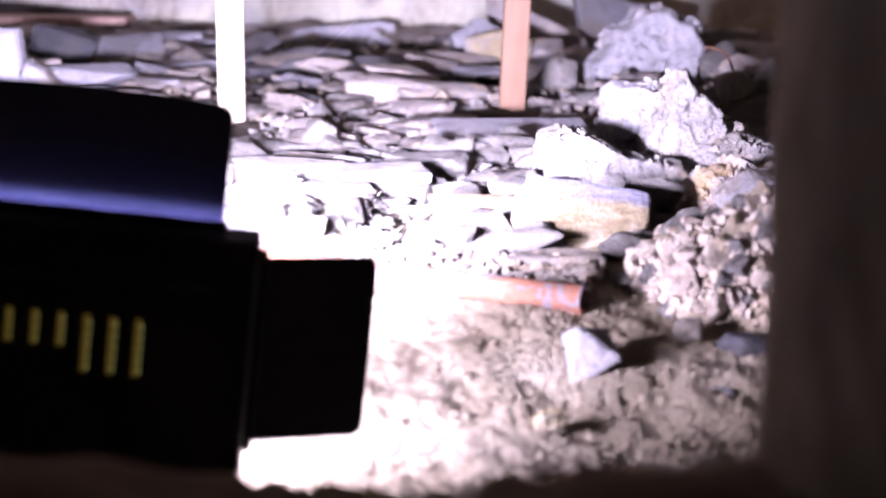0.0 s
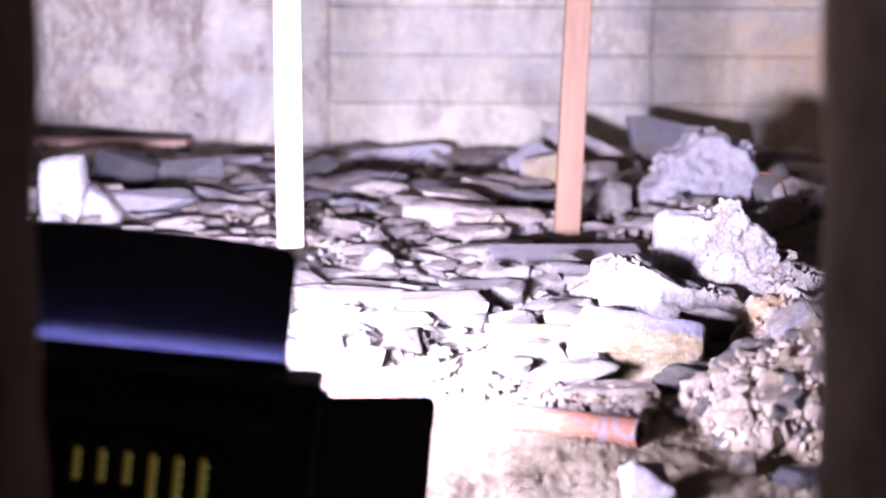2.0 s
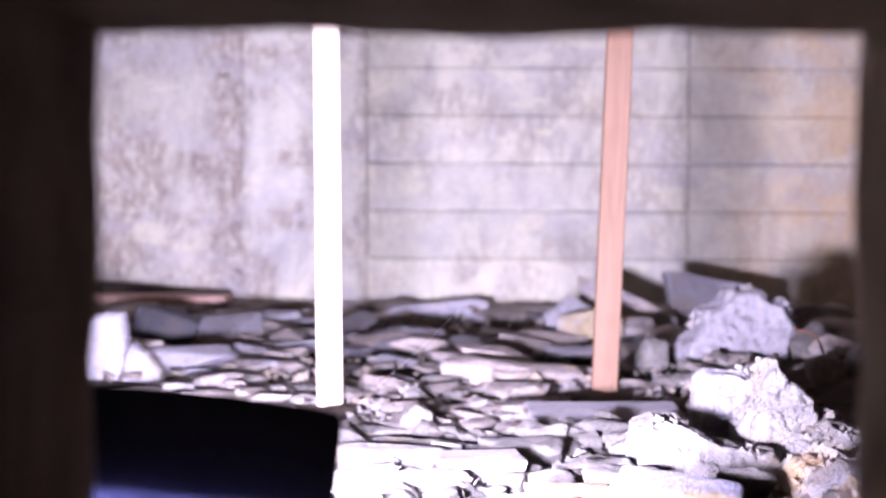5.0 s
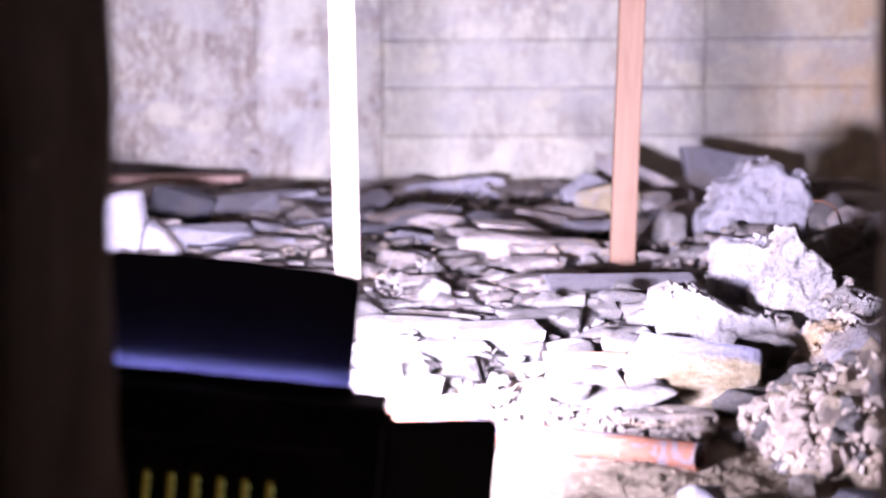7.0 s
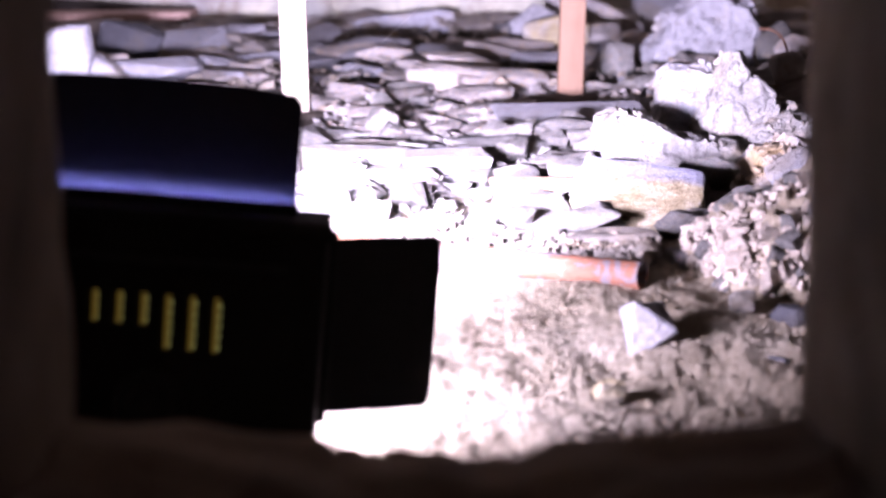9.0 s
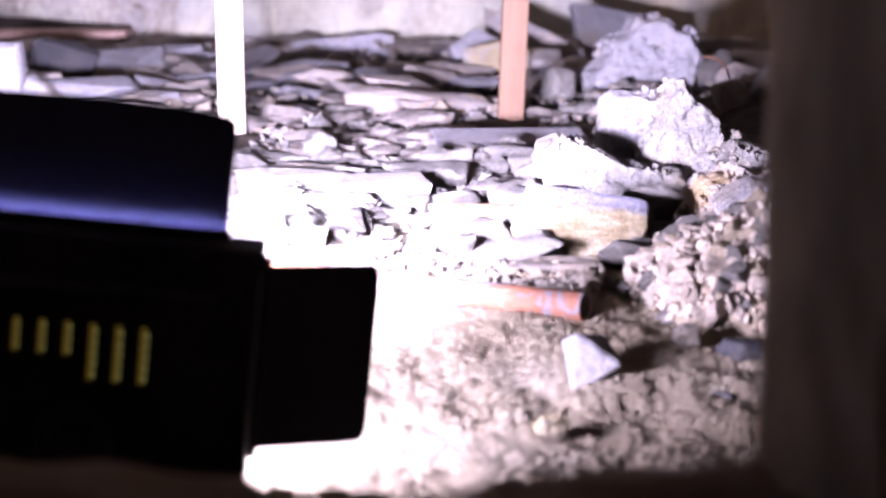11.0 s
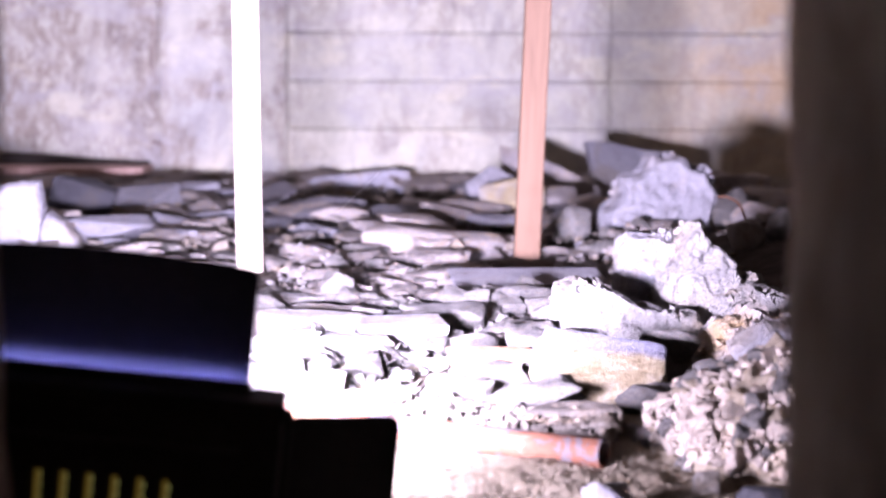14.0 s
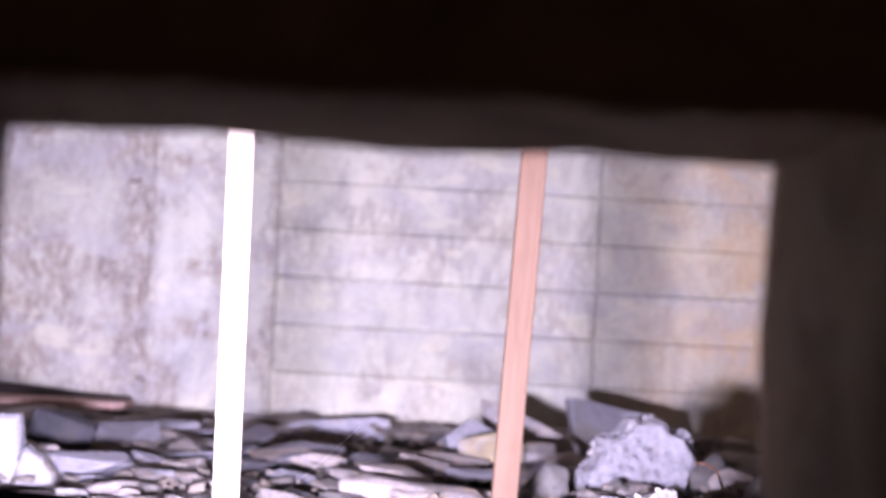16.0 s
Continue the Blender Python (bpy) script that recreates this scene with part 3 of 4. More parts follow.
    bmesh.ops.create_cone(bm, cap_ends=True, segments=16, radius1=0.0055, radius2=0.0055, depth=0.15, matrix=pose(0.1335, 0.040, 0.006))
    part("hinge", bm, M_BLACK, base)
    # hooked lip added to hide the glow strip and cut its light to a band
    part("lip", box(box(bmesh.new(), -0.108, 0.108, 0.0145, 0.0170, 0.094, 0.1022, 0.0006, 1), -0.108, 0.108, 0.0165, 0.0212, 0.1008, 0.1020), M_BLACK, base)
    # unseen glowing strips added to light the foot of the top flap blue
    part("gleam_strip", box(box(bmesh.new(), -0.104, 0.104, 0.02135, 0.0215, 0.0957, 0.0962), -0.104, 0.104, 0.0172, 0.0186, 0.0957, 0.0962), M_GLEAM, base, "hidden blue glow strip added for the gleam on the top flap")
    bm = bmesh.new()
    for x in (-0.09, 0.09):
        box(bm, x - 0.012, x + 0.012, -0.005, 0.03, -0.128, -0.095, 0.002)
    box(bm, -0.11, 0.11, -0.012, 0.038, -0.138, -0.126, 0.003)
    part("stand", bm, M_BLACK, base)


work_light()


# ---- props, pipe and boards ----
def batten(name, label, foot, head, w, d, material):
    """A sawn batten from its foot up to the ceiling, slightly out of plumb."""
    a, b = Vector(foot), Vector(head)
    L = (b - a).length
    bm = bmesh.new()
    box(bm, -w / 2, w / 2, -d / 2, d / 2, 0, L, 0.002, 1)
    bmesh.ops.subdivide_edges(bm, edges=[e for e in bm.edges if e.calc_length() > 0.3], cuts=14)
    for v in bm.verts:
        v.co.x += 0.0012 * noise.noise(Vector((v.co.x * 20, v.co.z * 3, 1)))
    ob = new(name, mesh_from(bm, name, material))
    ob.matrix_basis = Matrix.Translation(a) @ Matrix.Rotation(math.atan2(b.x - a.x, b.z - a.z), 4, "Y")
    return tagged(ob, label, "wooden prop", "timber props under the ceiling")


batten("timber_prop", "pale pine batten standing upright in the rubble", (-0.2235, 3.46, -0.03), (-0.2445, 3.46, 1.50), 0.047, 0.026, M_PINE)
batten("timber_prop", "pinkish sawn batten leaning slightly in the rubble", (0.294, 3.70, -0.03), (0.348, 3.70, 1.50), 0.050, 0.030, M_REDWOOD)


def pipe():
    a, b = Vector((0.222, 1.824, 0.0035)), Vector((-0.165, 2.076, 0.003))
    L = (b - a).length
    bm = bmesh.new()
    rings = []
    seg, rows = 36, 60
    prof = [(0.0105, 0.05), (0.0105, 0.001), (0.0115, 0.0), (0.0135, 0.0), (0.0145, 0.0012)]
    prof += [(0.0142, 0.002 + (L - 0.002) * i / rows) for i in range(rows + 1)]
    for r, z in prof:
        ring = []
        for s in range(seg):
            an = 2 * math.pi * s / seg
            p = Vector((math.cos(an), math.sin(an), z * 12))
            rr = r + (0.0005 * noise.noise(p * 1.5) + 0.0003 * noise.noise(p * 5) if z > 0.001 and r > 0.012 else 0)
            ring.append(bm.verts.new((rr * math.cos(an), rr * math.sin(an), z)))
        rings.append(ring)
    for i in range(len(rings) - 1):
        for s in range(seg):
            bm.faces.new([rings[i][s], rings[i][(s + 1) % seg], rings[i + 1][(s + 1) % seg], rings[i + 1][s]])
    bm.faces.new(rings[0])
    bmesh.ops.recalc_face_normals(bm, faces=bm.faces[:])
    ob = new("rusty_pipe", mesh_from(bm, "rusty_pipe", M_RUST, True))
    ob.matrix_basis = Matrix.Translation(a) @ (b - a).to_track_quat("Z", "Y").to_matrix().to_4x4()
    tagged(ob, "rusty orange steel pipe with an open end, lying on sand", "pipe")


pipe()


def lying_board(name, label, x0, x1, y, z0, z1, depth, tilt, material):
    bm = box(bmesh.new(), x0, x1, -depth / 2, depth / 2, z0, z1, 0.003, 1)
    ob = new(name, mesh_from(bm, name, material))
    ob.matrix_basis = pose(0, y, 0, 0, tilt, 0)
    tagged(ob, label, "board")


lying_board("board", "pinkish timber board lying along the wall foot", -1.45, -0.684, 5.84, 0.044, 0.066, 0.24, 0.0, M_PINKBOARD)


# ---- heavy stones, from the opening inwards ----
squared("tan_stone", "squared tan sandstone block with a grey top", 0.252, 2.170, (0.150, 0.088, 0.040), 58, M_TANBLOCK, -5, (36, 4), sink=-0.012, jitter=0.09, bevel=0.08, rough=0.04)
hero("triangular_stone", "small pointed white stone on the sand", 0.214, 1.695, (0.054, 0.046, 0.052), 13, M_LAV, 20, n=9, square=0.2, rough=0.06)
hero("small_stone", "small lavender-white stone beside the heap", 0.312, 1.765, (0.026, 0.024, 0.028), 14, M_PALE, 0, sink=0.004)
hewn("white_chunk", "rough white wedge of broken masonry behind the tan block", ((0.233, -0.04), (0.233, 0.036), (0.241, 0.088), (0.271, 0.097), (0.299, 0.092), (0.352, 0.064), (0.425, 0.052), (0.449, 0.018), (0.441, -0.028), (0.378, -0.04)), 2.46, 0.13, M_PALE, 3, 4, voxel=0.003, lumps=0.007, knobs=0.005, crumb=0.0035, ridge=0.25, face=0.94)
hewn("pale_block", "lavender-white broken block on the heap", ((0.341, -0.019), (0.335, 0.069), (0.337, 0.125), (0.354, 0.137), (0.406, 0.144), (0.435, 0.108), (0.455, -0.019)), 2.67, 0.14, M_LAV, 5, -6, knobs=0.005, ridge=0.5)
hewn("spiked_stone", "jagged white stone with a sharp broken crest", ((0.389, -0.019), (0.394, 0.067), (0.416, 0.111), (0.440, 0.164), (0.459, 0.133), (0.474, 0.128), (0.494, 0.106), (0.500, 0.079), (0.523, 0.089), (0.549, 0.058), (0.559, -0.019)), 2.585, 0.09, M_PALE, 8, 8, voxel=0.003, lumps=0.006, knobs=0.006, crumb=0.005, taper=0.95, face=0.97)
hewn("rough_lump", "crumbling pale stone wedged in the heap", ((0.425, -0.04), (0.432, 0.035), (0.455, 0.066), (0.50, 0.084), (0.55, 0.074), (0.61, 0.062), (0.65, -0.04)), 2.52, 0.15, M_PALE, 11, -5, lumps=0.010, knobs=0.010, crumb=0.005)
hewn("rough_lump", "pale crumbling stone above the concrete lump", ((0.40, -0.04), (0.405, 0.03), (0.425, 0.066), (0.47, 0.078), (0.53, 0.070), (0.58, 0.05), (0.60, -0.04)), 2.26, 0.14, M_MIX, 14, 8, lumps=0.010, knobs=0.008, crumb=0.004)
hero("smooth_stone", "smooth lavender-grey stone on the crumbling heap", 0.46, 2.20, (0.095, 0.07, 0.05), 61, M_LAV, 15, n=24, square=0.4, z=0.045)
hewn("big_lump", "large knobbly lavender-grey stone", ((0.50, -0.03), (0.486, 0.06), (0.520, 0.086), (0.533, 0.138), (0.58, 0.150), (0.60, 0.182), (0.652, 0.190), (0.680, 0.162), (0.72, 0.150), (0.735, 0.10), (0.722, 0.03), (0.73, -0.03)), 4.04, 0.18, M_LAV, 19, 4, voxel=0.005, lumps=0.012, knobs=0.012, crumb=0.003, ridge=0.3)
hewn("reddish_rock", "small reddish stone leaning behind the knobbly stone", ((0.70, 0.0), (0.712, 0.10), (0.726, 0.140), (0.745, 0.115), (0.775, 0.06), (0.78, 0.0)), 4.26, 0.08, M_TAN, 21, 0, voxel=0.005)
TAKEN += [(-0.2235, 3.30, 0.05, 0.20), (0.291, 3.55, 0.05, 0.18), (-0.03, 5.28, 0.24, 0.38), (0.66, 5.0, 0.14, 0.25), (-0.9, 5.72, 0.3, 0.22)]

hewn("white_block", "bright white squared stone block", ((-0.742, -0.03), (-0.753, 0.05), (-0.750, 0.132), (-0.70, 0.145), (-0.664, 0.142), (-0.652, 0.07), (-0.645, -0.03)), 3.80, 0.11, M_LAV, 31, voxel=0.0045, lumps=0.003, knobs=0.003, crumb=0.001)
hewn("white_lump", "rounded white stone beside the block", ((-0.668, -0.03), (-0.662, 0.06), (-0.645, 0.086), (-0.612, 0.064), (-0.584, 0.03), (-0.578, 0.0), (-0.60, -0.03)), 3.78, 0.10, M_LAV, 33, voxel=0.0045, lumps=0.004, knobs=0.003, crumb=0.001)
hero("grey_rock", "dark grey stone behind the white block", -0.715, 4.62, (0.16, 0.12, 0.115), 35, M_SLATE, 12, (0, 14), n=18, square=0.7)
hewn("layered_ledge", "cracked ledge of layered grey stone under a board", ((-1.10, -0.03), (-1.10, 0.040), (-0.80, 0.043), (-0.70, 0.028), (-0.55, 0.030), (-0.43, 0.018), (-0.42, -0.03)), 5.58, 0.20, M_MIX, 37, 0, voxel=0.008, lumps=0.008, knobs=0.012, crumb=0.004, taper=0.98, category="ledge")
hero("propped_rock", "ochre-stained stone behind the timber prop", 0.335, 4.68, (0.15, 0.12, 0.115), 24, M_TAN, 20, n=20)
hero("propped_rock", "grey stone behind the timber prop", 0.45, 4.75, (0.11, 0.10, 0.09), 25, M_MIX, -20)
hero("flat_stone", "long flat white stone", -0.11, 2.68, (0.20, 0.10, 0.045), 26, M_PALE, 4, n=20, square=0.5, rough=0.04)
squared("flat_slab", "flat lavender-grey slab among the rubble", 0.27, 3.14, (0.26, 0.13, 0.036), 27, M_LAV, 2, (6, 0), jitter=0.10)
hero("side_rock", "pale rounded stone on the heap", 0.80, 3.92, (0.14, 0.11, 0.075), 28, M_MIX, 2, (0, 10), n=30, square=0.2, sink=0.02)
hero("side_rock", "small pale stone lying on the heap", 0.650, 3.30, (0.062, 0.05, 0.060), 29, M_PALE, 20, (0, -15), n=24)
hero("side_rock", "small pale stone lying on the heap", 0.708, 3.32, (0.060, 0.05, 0.066), 129, M_PALE, 70, (0, -10), n=24)
hero("grey_kerb", "low rough grey stone behind the pipe", 0.207, 1.985, (0.115, 0.055, 0.036), 30, M_GRAVEL, -12, (6, 0), rough=0.1, cuts=4)
squared("shaded_block", "squared pale block lying in the bright rubble", 0.034, 2.565, (0.115, 0.09, 0.040), 62, M_LAV, 6, (3, 0), jitter=0.08)
for i, (x, y, w, d, h, turn) in enumerate(((-0.13, 2.50, 0.15, 0.08, 0.040, 5), (-0.02, 2.44, 0.10, 0.06, 0.036, 10), (-0.10, 2.34, 0.12, 0.06, 0.034, -4), (0.20, 2.60, 0.13, 0.09, 0.030, 8), (-0.05, 2.82, 0.20, 0.10, 0.028, -5), (0.12, 2.78, 0.17, 0.10, 0.030, 6), (-0.17, 2.95, 0.20, 0.09, 0.026, 4))):
    hero("flat_stone", "broad flat white stone bedded in the bright rubble", x, y, (w, d, h), 500 + i, M_PALE, turn, (4, 0), n=26, square=0.6, rough=0.10, cuts=3, freq=1.6, sink=0.004)
hero("grey_kerb", "low brownish stone behind the pipe", 0.150, 1.990, (0.07, 0.05, 0.022), 31, M_MIX, 12, (6, 0))
for x, y, w in ((-0.06, 3.48, 0.06), (0.05, 3.38, 0.05), (0.095, 3.37, 0.05), (-0.51, 3.50, 0.065), (-0.33, 3.51, 0.06), (0.0, 3.56, 0.04)):
    hero("white_pebble", "pale rounded stone lying by the timber props", x, y, (w, w * 0.8, w * 0.72), int(400 + x * 200), M_PALE, x * 300, rough=0.08, square=0.3)


def slab(name, label, outline, y, thick, lean, turn, seed, material):
    """A broken slab standing on edge: an irregular outline in x and z, with thickness and chipped rims."""
    bm = bmesh.new()
    cx = sum(p[0] for p in outline) / len(outline)
    pts = []
    for i, (x, z) in enumerate(outline):
        x2, z2 = outline[(i + 1) % len(outline)]
        for k in range(6):
            u = k / 6
            p = Vector((x + (x2 - x) * u - cx, 0, z + (z2 - z) * u))
            w = 0.004 * noise.noise(p * 40 + Vector((seed, 0, 0))) if k else 0
            pts.append(p + Vector((w, 0, w)))
    f = bm.faces.new([bm.verts.new(p) for p in pts])
    g = bmesh.ops.extrude_face_region(bm, geom=[f])
    bmesh.ops.translate(bm, verts=[v for v in g["geom"] if isinstance(v, bmesh.types.BMVert)], vec=(0, thick, 0))
    bmesh.ops.recalc_face_normals(bm, faces=bm.faces[:])
    bmesh.ops.bevel(bm, geom=[e for e in bm.edges if e.calc_length() < 0.9 * thick or abs(e.verts[0].co.y - e.verts[1].co.y) < 1e-6], offset=0.004, segments=1, affect="EDGES")
    ob = new(name, mesh_from(bm, name, material))
    ob.matrix_basis = pose(cx, y, 0, lean, 0, turn)
    tagged(ob, label, "slab")


slab("grey_slab", "blue-grey slab leaning in the rubble by the wall", ((0.594, 0.172), (0.66, 0.168), (0.86, 0.125), (0.87, -0.03), (0.62, -0.03), (0.612, 0.07)), 5.30, 0.05, -12, 6, 1, M_GREY)
slab("leaning_slab", "blue-grey stone slab propped at the wall foot", ((-0.20, 0.030), (-0.175, 0.046), (0.060, 0.072), (0.104, 0.066), (0.116, 0.0), (0.03, -0.044), (-0.21, -0.04)), 5.62, 0.06, -10, 3, 2, M_GREY)
slab("thin_slab", "thin grey slab slanting behind the timber prop", ((0.33, 0.165), (0.41, 0.150), (0.60, 0.055), (0.61, -0.03), (0.36, -0.03)), 5.10, 0.04, -14, -6, 3, M_MIX)
slab("lavender_slab", "lavender-grey broken slab beside the timber prop", ((0.235, 0.08), (0.30, 0.125), (0.36, 0.10), (0.38, -0.03), (0.26, -0.03)), 4.86, 0.06, -14, 8, 4, M_LAV)


# flat dark wedge set at the wall just above the board
slab("dark_lath", "dark brown tapering strip along the wall foot", ((-1.45, 0.066), (-1.45, 0.118), (-1.06, 0.098), (-0.80, 0.080), (-0.69, 0.074), (-0.69, 0.066)), 5.92, 0.03, 0, 0, 6, M_WEDGE)
hero("sandy_clod", "yellowish clod of sandy earth", 0.165, 1.575, (0.036, 0.030, 0.026), 71, M_TAN, 20, n=40, square=0.5, rough=0.12)
hero("dark_rock", "dark bluish stone half buried in the sand", 0.365, 1.745, (0.060, 0.05, 0.026), 72, M_SLATE, 10, n=18)
hero("dark_rock", "small bluish stone half buried in the sand", 0.335, 1.655, (0.035, 0.03, 0.016), 73, M_SLATE, 40, n=18)
squared("brick_bit", "pinkish broken brick lying in the rubble", 0.145, 2.335, (0.11, 0.05, 0.030), 74, M_BRICK, 8, (8, 3), jitter=0.1)
for i, (x, h, w) in enumerate(((-0.085, 0.080, 0.08), (-0.050, 0.088, 0.08), (-0.020, 0.083, 0.08), (0.015, 0.082, 0.08), (0.055, 0.082, 0.08), (0.100, 0.086, 0.09), (0.150, 0.090, 0.09), (0.205, 0.094, 0.09))):
    hero("earth_clod", "crumbly clod of earth by the wall opening", x, 1.215 + 0.015 * (i % 2), (w, w * 0.8, h), 80 + i, M_GRIT, 40 * i, n=44, square=0.75, rough=0.12)


def scatter(name, label, group, meshes, count, seed, xr, yr, size, flat, tilt, lift=0.0, dense=None):
    """Separate stones of a few shapes, each turned, tilted and sized by chance, resting in the ground."""
    rng = random.Random(seed)
    made = 0
    while made < count:
        x, y = rng.uniform(*xr), rng.uniform(*yr)
        if dense and not dense(x, y):
            continue
        w = size[0] + (size[1] - size[0]) * rng.random() ** 1.8
        if any(((x - a) / (p + w * 0.3)) ** 2 + ((y - b) / (q + w * 0.3)) ** 2 < 1 for a, b, p, q in TAKEN):
            continue
        ob = new(name, rng.choice(meshes))
        h = w * rng.uniform(*flat)
        m = pose(x, y, ground_z(x, y) + lift * rng.random() - h * 0.15, rng.uniform(-tilt, tilt), rng.uniform(-tilt, tilt), rng.uniform(0, 360))
        ob.matrix_basis = m @ Matrix.Diagonal((w, w * rng.uniform(0.55, 1.0), h, 1))
        tagged(ob, label, "stone", group)
        made += 1


def behind_pipe(x, y):
    """How far a place lies behind the line of the rusty pipe."""
    return y - (1.824 + (0.222 - x) * 0.651)


def shapes(name, count, seed, material, **kw):
    return [mesh_from(stone(seed + i, 1, 1, 1, **kw), name, material) for i in range(count)]


SLABS = shapes("slab_stone", 8, 100, M_MIX, n=13, square=0.8, rough=0.05, cuts=1) + shapes("slab_stone", 4, 120, M_GREY, n=12, square=0.9, rough=0.03, cuts=1)
PALES = shapes("rubble_stone", 10, 140, M_PALE, n=13, square=0.5, rough=0.08, cuts=1)
MIXED = shapes("rubble_stone", 6, 160, M_MIX, n=14, square=0.5, rough=0.08, cuts=1)

scatter("slab_stone", "flat grey-brown stone lying in the rubble", "flat stones towards the wall", SLABS, 270, 1, (-1.0, 1.1), (3.75, 5.75), (0.05, 0.23), (0.13, 0.32), 11, 0.015, lambda x, y: x < 0.66 or y > 4.5)
scatter("rubble_stone", "pale broken stone in bright light", "bright rubble past the pipe", PALES, 290, 2, (-0.32, 0.42), (2.06, 3.05), (0.022, 0.095), (0.28, 0.62), 14, 0.010, lambda x, y: behind_pipe(x, y) > 0.13 or x < -0.06)
scatter("flat_stone", "small grey-brown stone in the rubble", "rubble between the timber props", SLABS[:7] + MIXED[:4] + PALES[:2], 190, 3, (-0.6, 0.55), (2.95, 3.8), (0.03, 0.13), (0.13, 0.32), 12, 0.01)
scatter("heap_stone", "rough pale stone on the rubble heap", "stones of the heap", PALES + MIXED[:2], 54, 4, (0.42, 1.15), (2.15, 4.4), (0.05, 0.13), (0.4, 0.8), 25, 0.02, lambda x, y: y < 2.75 or x < 0.56 or y > 4.0)
scatter("edge_stone", "small grey stone edging the sand", "stones edging the sand", MIXED[:3] + [mesh_from(stone(171, 1, 1, 1, n=14, square=0.5, rough=0.08, cuts=1), "edge_stone", M_GRAVEL)], 46, 6, (-0.08, 0.30), (1.90, 2.25), (0.012, 0.036), (0.4, 0.7), 20, 0.004, lambda x, y: 0.03 < behind_pipe(x, y) < 0.15)


FEET = ((-0.2235, 3.46), (0.291, 3.70))


def strewn(name, label, material, count, seed, xr, yr, size, flat=0.6, lift=0.0, on_relief=True, where=None):
    """Countless chips, joined into one mesh."""
    rng = random.Random(seed)
    protos = []
    for i in range(6):
        bm = stone(seed * 10 + i, 1, 1, 1, n=9, square=0.4, rough=0.0, cuts=0)
        bm.verts.index_update()
        protos.append((np.array([v.co[:] for v in bm.verts]), [[v.index for v in f.verts] for f in bm.faces]))
        bm.free()
    verts, faces, base = [], [], 0
    for _ in range(count):
        pv, pf = rng.choice(protos)
        x, y = rng.uniform(*xr), rng.uniform(*yr)
        w = size[0] + (size[1] - size[0]) * rng.random() ** 3
        if where and not where(x, y):
            continue
        if any(abs(x - a) < 0.05 and b - 0.35 < y < b + 0.03 for a, b in FEET):
            continue
        m = pose(0, 0, 0, rng.uniform(-30, 30), rng.uniform(-30, 30), rng.uniform(0, 360)) @ Matrix.Diagonal((w, w * rng.uniform(0.6, 1), w * flat, 1))
        mat3 = np.array(m.to_3x3())
        z = ground_z(x, y) + (ground_relief(x, y) if on_relief else 0) + lift * rng.random() - w * flat * 0.3
        verts.append(pv @ mat3.T + np.array((x, y, z)))
        faces += [[i + base for i in f] for f in pf]
        base += len(pv)
    me = bpy.data.meshes.new(name)
    me.from_pydata(np.concatenate(verts).tolist(), [], faces)
    me.materials.append(material)
    tagged(new(name, me), label, "gravel", kind="stuff")


strewn("sand_grit", "loose grit and small pebbles on sandy earth", M_SAND, 16000, 31, (-0.25, 0.5), (1.25, 2.02), (0.001, 0.0065))
strewn("stone_chips", "broken stone chips between the bright rubble", M_PALE, 1500, 32, (-0.4, 0.6), (2.02, 3.3), (0.006, 0.030), 0.6, 0.006, True, lambda x, y: behind_pipe(x, y) > 0.14 or x < -0.06)
# crumbs coloured dark brown to paint the shade in the rubble gaps
strewn("brown_crumbs", "brown crumbs giving the gaps of the rubble a shaded colour", M_GRAVEL, 7000, 36, (-0.4, 0.6), (2.10, 3.3), (0.004, 0.014), 0.6, 0.0, True, lambda x, y: behind_pipe(x, y) > 0.10 or x < -0.06)
strewn("gravel_bank", "grey-brown coarse gravel heaped behind the rusty pipe", M_GRAVEL, 16000, 35, (-0.10, 0.30), (1.80, 2.30), (0.003, 0.016), 0.75, 0.016, True, lambda x, y: x < 0.255 - 0.3 * max(0.0, 1.94 - y) and 0.016 < behind_pipe(x, y) < 0.15 - 0.5 * max(0.0, 0.02 - x))
strewn("grey_chips", "grey-brown chips between the timber props", M_MIX, 1500, 34, (-0.6, 0.6), (3.1, 3.8), (0.008, 0.035))
# the darker material here stands in for black shade between the flat stones
strewn("far_chips", "chips and crumbs darkened for the shade between the flat stones", M_GRAVEL, 2200, 33, (-1.1, 1.2), (3.7, 5.95), (0.012, 0.05), 0.45, 0.02)


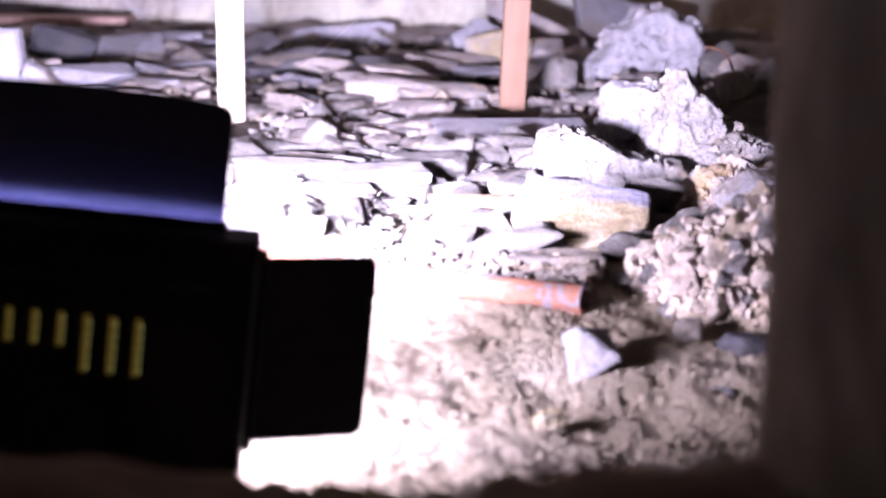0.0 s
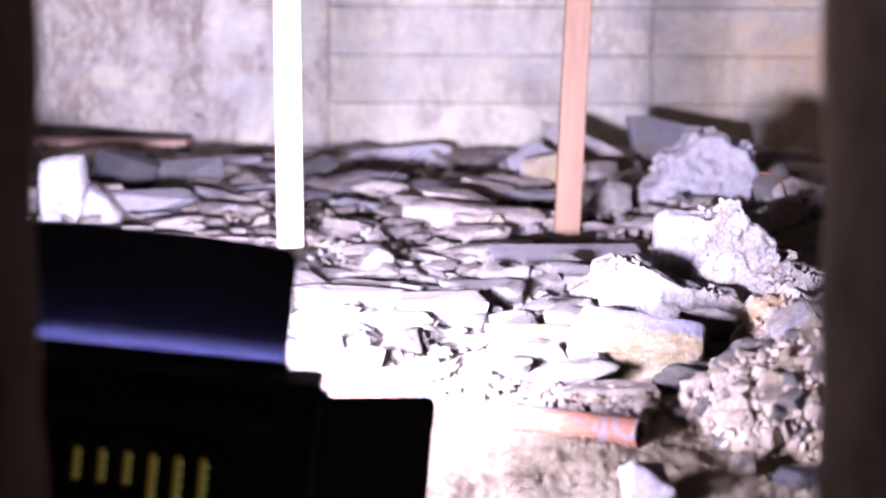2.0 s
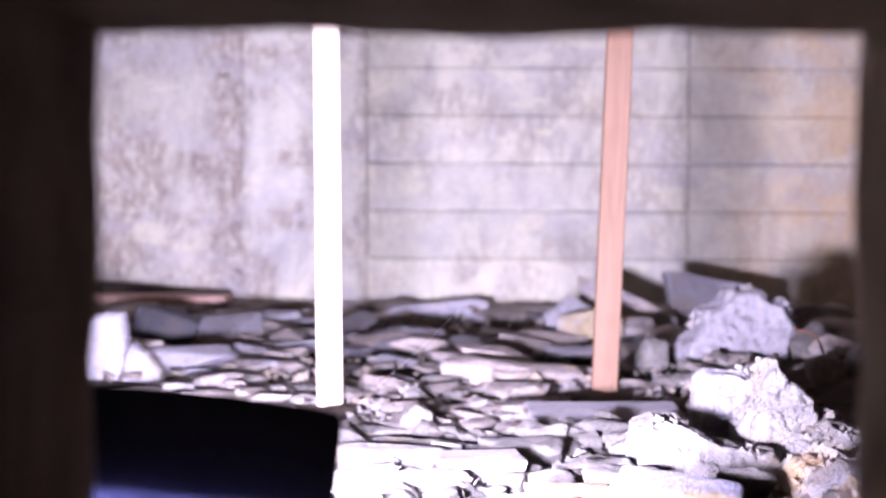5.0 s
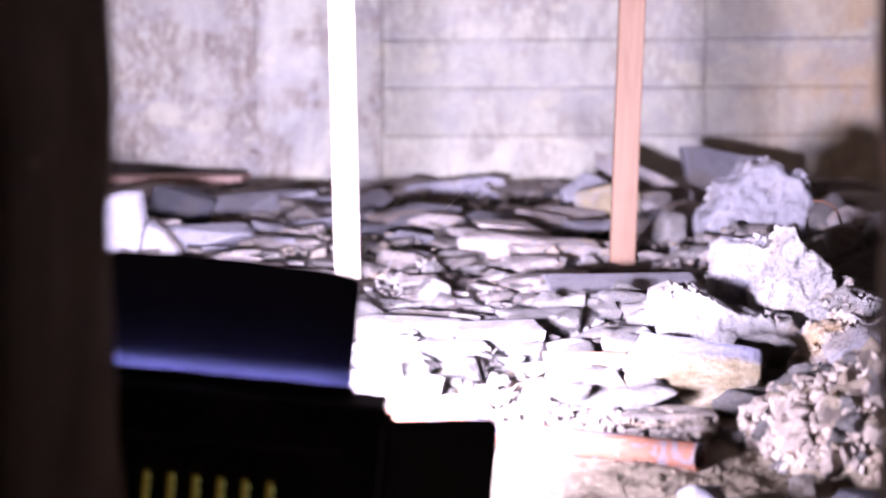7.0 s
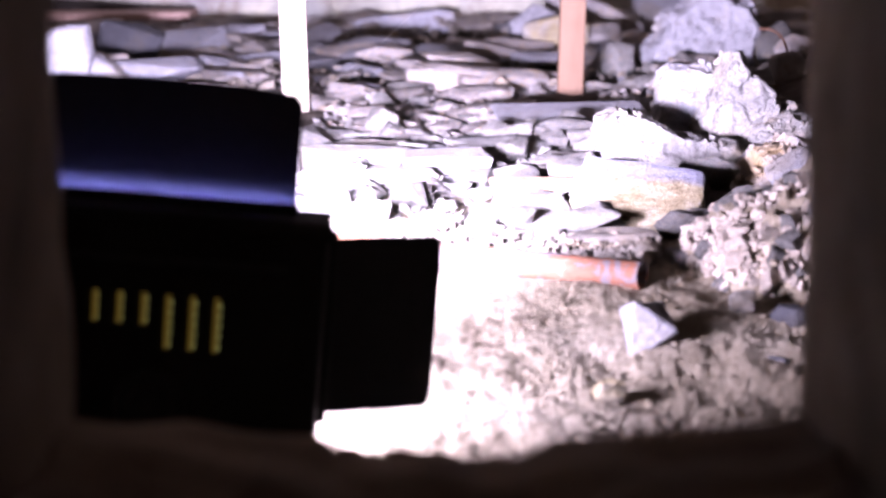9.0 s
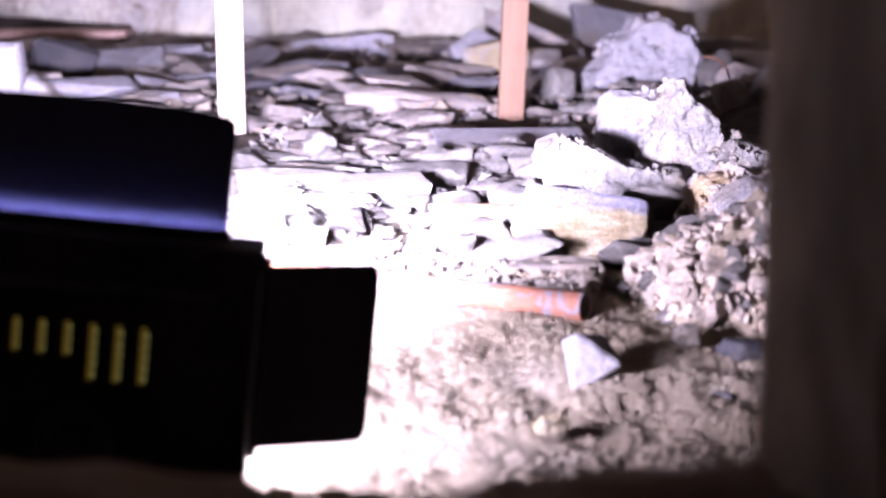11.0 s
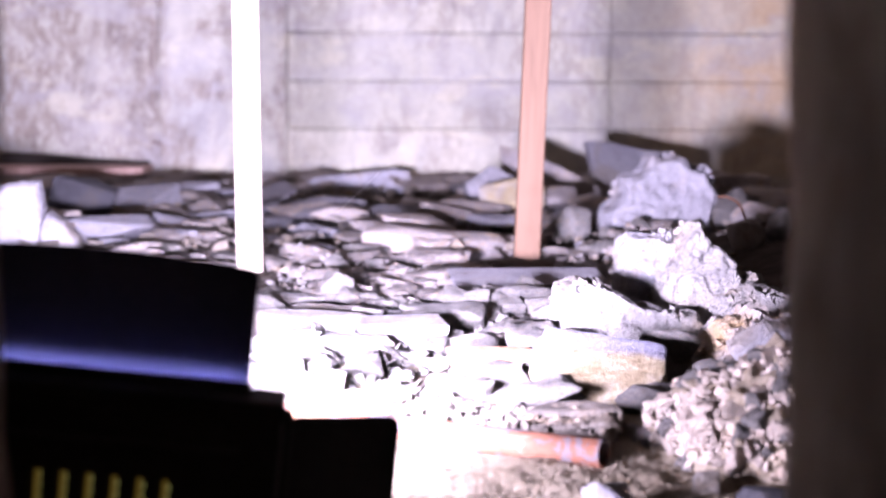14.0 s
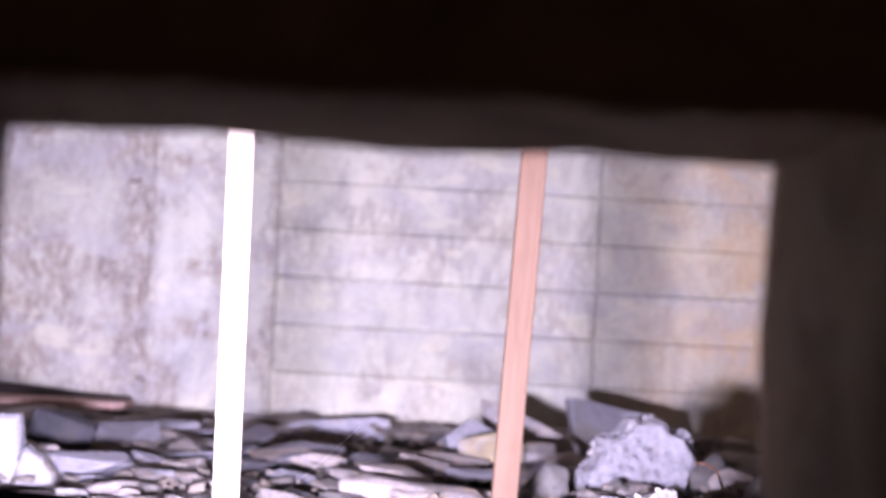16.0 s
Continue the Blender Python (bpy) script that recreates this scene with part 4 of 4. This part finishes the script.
def conglomerate():
    """A broken lump of old concrete, full of pebbles."""
    lump = new("concrete_lump")
    lump.matrix_basis = pose(0.449, 1.925, -0.040)
    tagged(lump, "broken lump of old concrete packed with pebbles", "concrete lump")
    core = bmesh.new()
    bmesh.ops.create_icosphere(core, subdivisions=5, radius=1.0)
    for v in core.verts:
        p = v.co.copy()
        k = 1 + 0.16 * noise.noise(p * 1.7) + 0.10 * noise.noise(p * 4.3) + 0.05 * noise.noise(p * 11)
        v.co = Vector((p.x * 0.165 * k, p.y * 0.14 * k, max(0.0, p.z * 0.108 * k + 0.02)))
    core.normal_update()
    pts = [(f.calc_center_median().copy(), f.normal.copy(), f.calc_area()) for f in core.faces]
    part("core", core, M_GRIT, lump, "crumbly cement core")
    rng = random.Random(302)
    kinds = (M_PEBBLE, M_PALE, M_GRIT, M_PEBBLE, M_PEBBLE)
    shapes_ = [mesh_from(stone(310 + i, 1, 1, 1, n=11, square=0.35, rough=0.07, cuts=1), "pebble", kinds[i % 5]) for i in range(15)]
    pts = [p for p in pts if p[0].x < 0.08 and p[0].y < 0.06 and p[1].z > -0.2 and (p[1].y < 0.2 or p[1].z > 0.5)]
    for _ in range(298):
        c, nrm, _a = rng.choices(pts, [p[2] for p in pts])[0]
        w = 0.012 + 0.022 * rng.random() ** 1.6
        ob = new("pebble", rng.choice(shapes_))
        ob.parent = lump
        turn = pose(0, 0, 0, rng.uniform(0, 360), rng.uniform(0, 360), rng.uniform(0, 360))
        off = Vector((0, 0, 0.5))
        ob.matrix_basis = Matrix.Translation(c + nrm * w * 0.12) @ turn @ Matrix.Diagonal((w, w * rng.uniform(0.6, 1), w * rng.uniform(0.55, 0.95), 1)) @ Matrix.Translation(-off)
    # the finer aggregate, past counting
    verts, faces, base = [], [], 0
    protos = []
    for i in range(5):
        bm = stone(330 + i, 1, 1, 1, n=10, square=0.35, rough=0.0, cuts=0)
        bm.verts.index_update()
        protos.append((np.array([v.co[:] for v in bm.verts]), [[v.index for v in f.verts] for f in bm.faces]))
        bm.free()
    spots = rng.choices(pts, [p[2] for p in pts], k=2600)
    for c, nrm, _a in spots:
        pv, pf = rng.choice(protos)
        w = 0.004 + 0.011 * rng.random() ** 1.8
        m = pose(0, 0, 0, rng.uniform(0, 360), rng.uniform(0, 360), rng.uniform(0, 360)) @ Matrix.Diagonal((w, w * rng.uniform(0.6, 1), w * rng.uniform(0.55, 0.95), 1))
        verts.append((pv - np.array((0, 0, 0.5))) @ np.array(m.to_3x3()).T + np.array(c + nrm * w * 0.2))
        faces += [[i + base for i in f] for f in pf]
        base += len(pv)
    me = bpy.data.meshes.new("fine_aggregate")
    me.from_pydata(np.concatenate(verts).tolist(), [], faces)
    me.materials.append(M_PEBBLE)
    fine = new("fine_aggregate", me)
    fine.parent = lump
    tagged(fine, "fine pale gravel in the cement", kind="stuff")


conglomerate()


def thread(name, label, category, points, radius, material):
    cu = bpy.data.curves.new(name, "CURVE")
    cu.dimensions, cu.bevel_depth, cu.bevel_resolution = "3D", radius, 1
    sp = cu.splines.new("POLY")
    sp.points.add(len(points) - 1)
    for p, c in zip(sp.points, points):
        p.co = (*c, 1)
    cu.materials.append(material)
    tagged(new(name, cu), label, category)


thread("spider_thread", "fine pale spider thread off the work light", "spider thread", [(-0.088, 1.42, 0.214), (-0.0736, 1.60, 0.207), (-0.073, 1.68, 0.211), (-0.074, 1.75, 0.2094), (-0.036, 2.0, 0.226), (0.006, 2.30, 0.249)], 0.00022, M_SILK)
thread("bent_wire", "thin rusty wire bent over the rubble heap", "wire", [(0.630, 3.5, 0.138), (0.645, 3.5, 0.138), (0.656, 3.5, 0.134), (0.666, 3.5, 0.128), (0.674, 3.5, 0.118), (0.683, 3.5, 0.094), (0.688, 3.5, 0.07), (0.693, 3.5, 0.02)], 0.0025, M_WIRE)
thread("rusty_nail", "rusty nail stuck in the concrete wall", "nail", [(-0.735, 5.975, 0.738), (-0.705, 5.99, 0.750)], 0.003, M_WIRE)
thread("rusty_nail", "rusty nail stuck in the concrete wall", "nail", [(-0.69, 5.975, 0.133), (-0.66, 5.99, 0.127)], 0.003, M_WIRE)
thread("twig", "short orange-brown twig on the concrete lump", "twig", [(0.298, 1.955, 0.030), (0.318, 1.955, 0.040), (0.340, 1.96, 0.050)], 0.0028, M_TWIG)
thread("dry_stem", "thin dry grass stem in the rubble", "dry stem", [(0.386, 2.80, 0.02), (0.389, 2.80, 0.06), (0.397, 2.80, 0.10)], 0.0012, M_STRAW)
wall_pieces()
